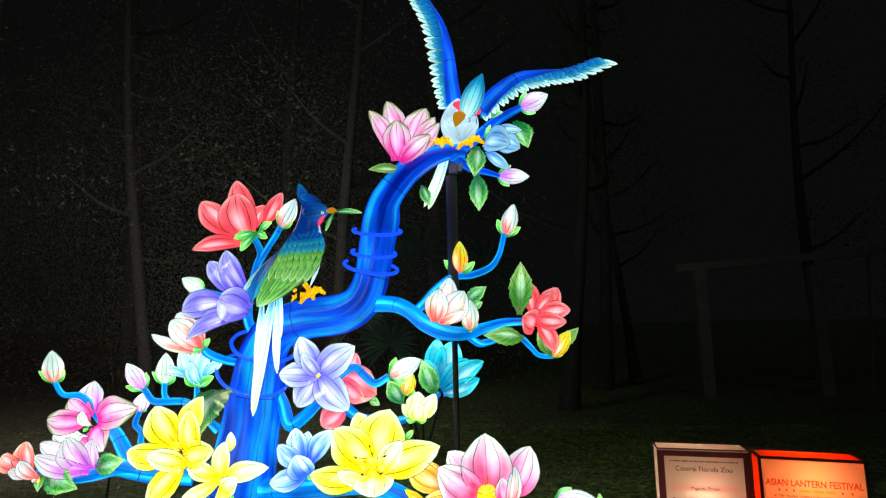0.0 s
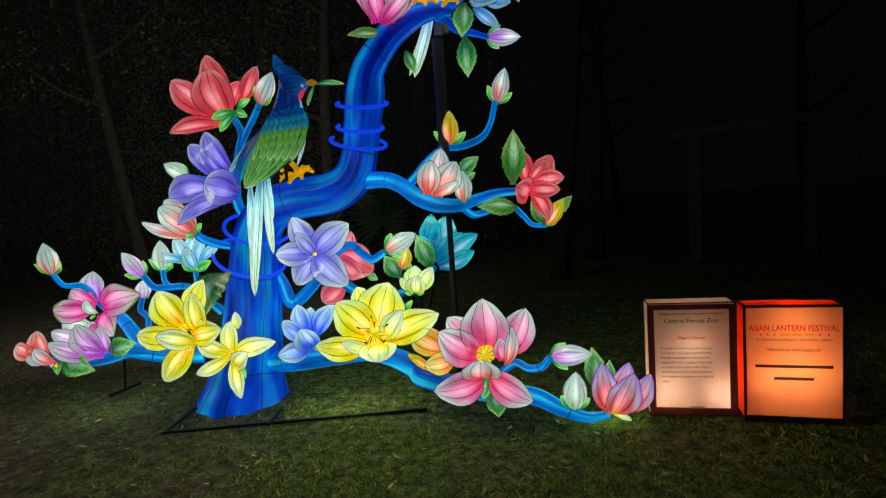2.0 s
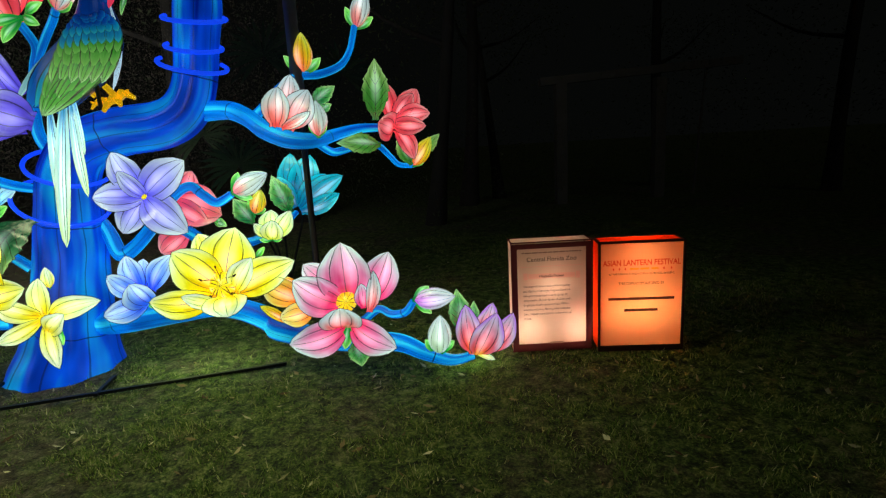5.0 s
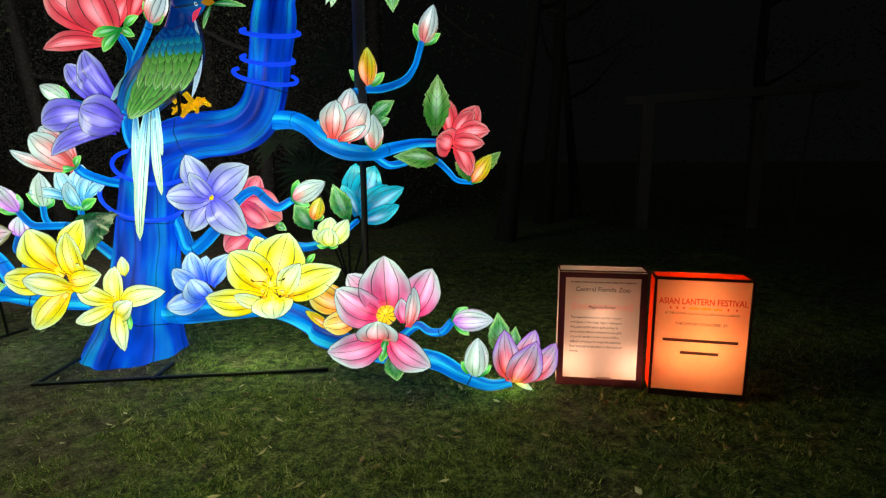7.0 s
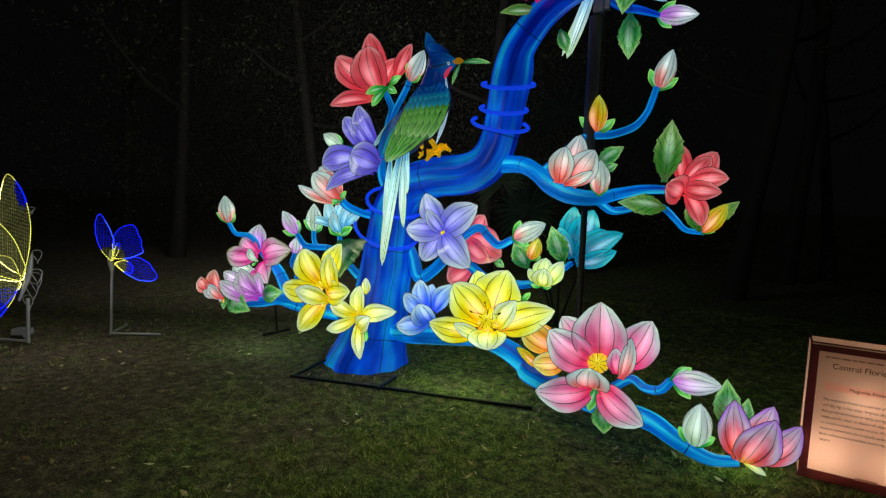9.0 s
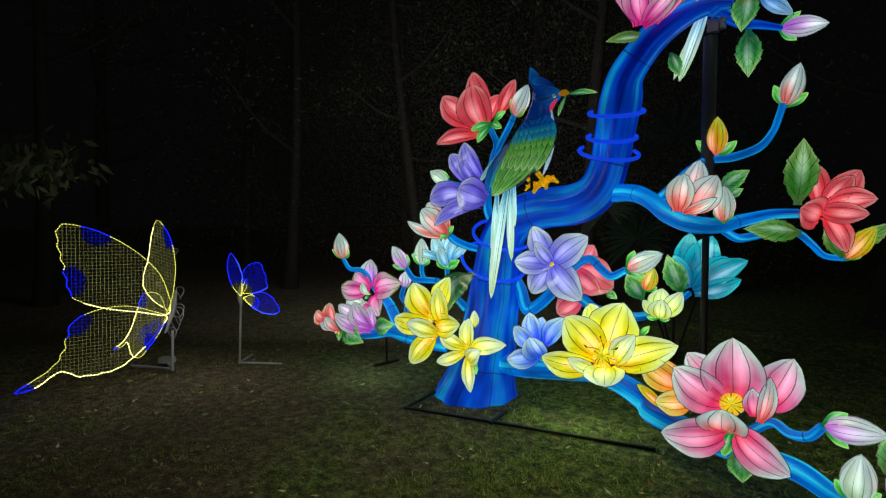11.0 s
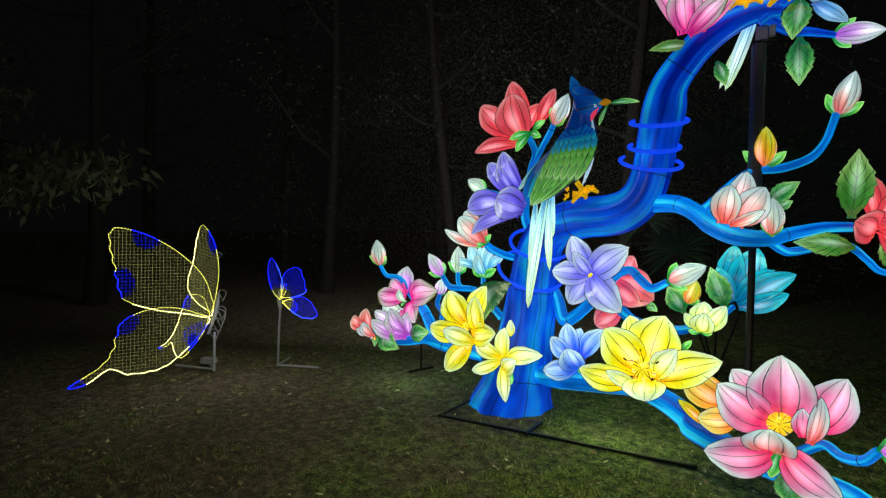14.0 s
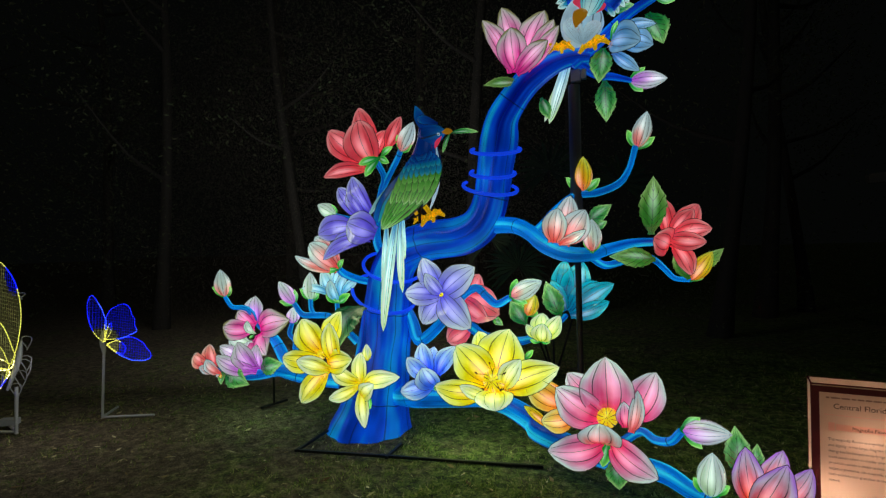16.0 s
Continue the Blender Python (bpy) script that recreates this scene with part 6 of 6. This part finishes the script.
for i in range(170):
    c = (rt.uniform(-12.5, -1.5), rt.uniform(8.7, 11.2), rt.uniform(0.4, 6.8))
    leaves(b, c, (0.9, 0.5, 0.9), 1150, 0.036, 1.2, HAZEL, rt)
tagged(new("undergrowth", b.mesh("undergrowth", False)), "dense dark woodland undergrowth at the lawn's edge", "undergrowth", kind="stuff")


def fan_palm(at, stems, size, seed):
    r = random.Random(seed)
    ob = thing("fan_palm", at, "dark fan palm with spread fronds at the wood's edge", "palm", "fan palms")
    at = Vector(at)
    for tip in stems:
        b = Build()
        tip = Vector(tip)
        tube(b, [(*at, 0.014), (*((at + tip) / 2 + Vector((0, 0, 0.15))), 0.011), (*tip, 0.008)], BARK, 6, 5)
        part("stem", b, ob)
        b = Build()
        for k in range(22):
            a = -2.4 + 4.8 * k / 21 + r.uniform(-0.03, 0.03)
            d = Vector((math.sin(a), -0.25 + r.uniform(-0.1, 0.1), math.cos(a) * 0.95)).normalized() * size * r.uniform(0.85, 1.05)
            s = d.cross(Vector((0, 1, 0))).normalized() * 0.022
            b.face([tip, tip + d * 0.6 + s, tip + d - Vector((0, 0, 0.05)), tip + d * 0.6 - s], PALM)
        part("frond", b, ob, smooth=False)


fan_palm((-0.6, 6.6, -0.02), ((-0.549, 6.300, 2.514), (-0.963, 6.400, 1.396), (0.212, 6.900, 2.376), (-1.427, 6.800, 1.747)), 0.45, 2)

# ---- wooden shelter at the wood's edge ----
WOOD = plain("weathered_timber", (84, 79, 72), 0.85, 0, 30, 0.5, 0.5)
shelter = thing("wooden_shelter_frame", (6.93, 12.0, 0), "weathered timber posts and beam at the lawn's edge", "timber frame")
for x in (4.62, 6.93):
    b = Build()
    b.box((x, 12.0, 1.32), (0.24, 0.2, 2.7), WOOD)
    part("post", b, shelter, smooth=False)
bar("prop", (7.82, 12.0, -0.02), (8.03, 12.0, 2.92), 0.03, WOOD, shelter)
b = Build()
b.box((6.5, 12.0, 2.82), (4.7, 0.18, 0.17), WOOD, Matrix.Rotation(-0.062, 3, "Y"))
part("beam", b, shelter, smooth=False)
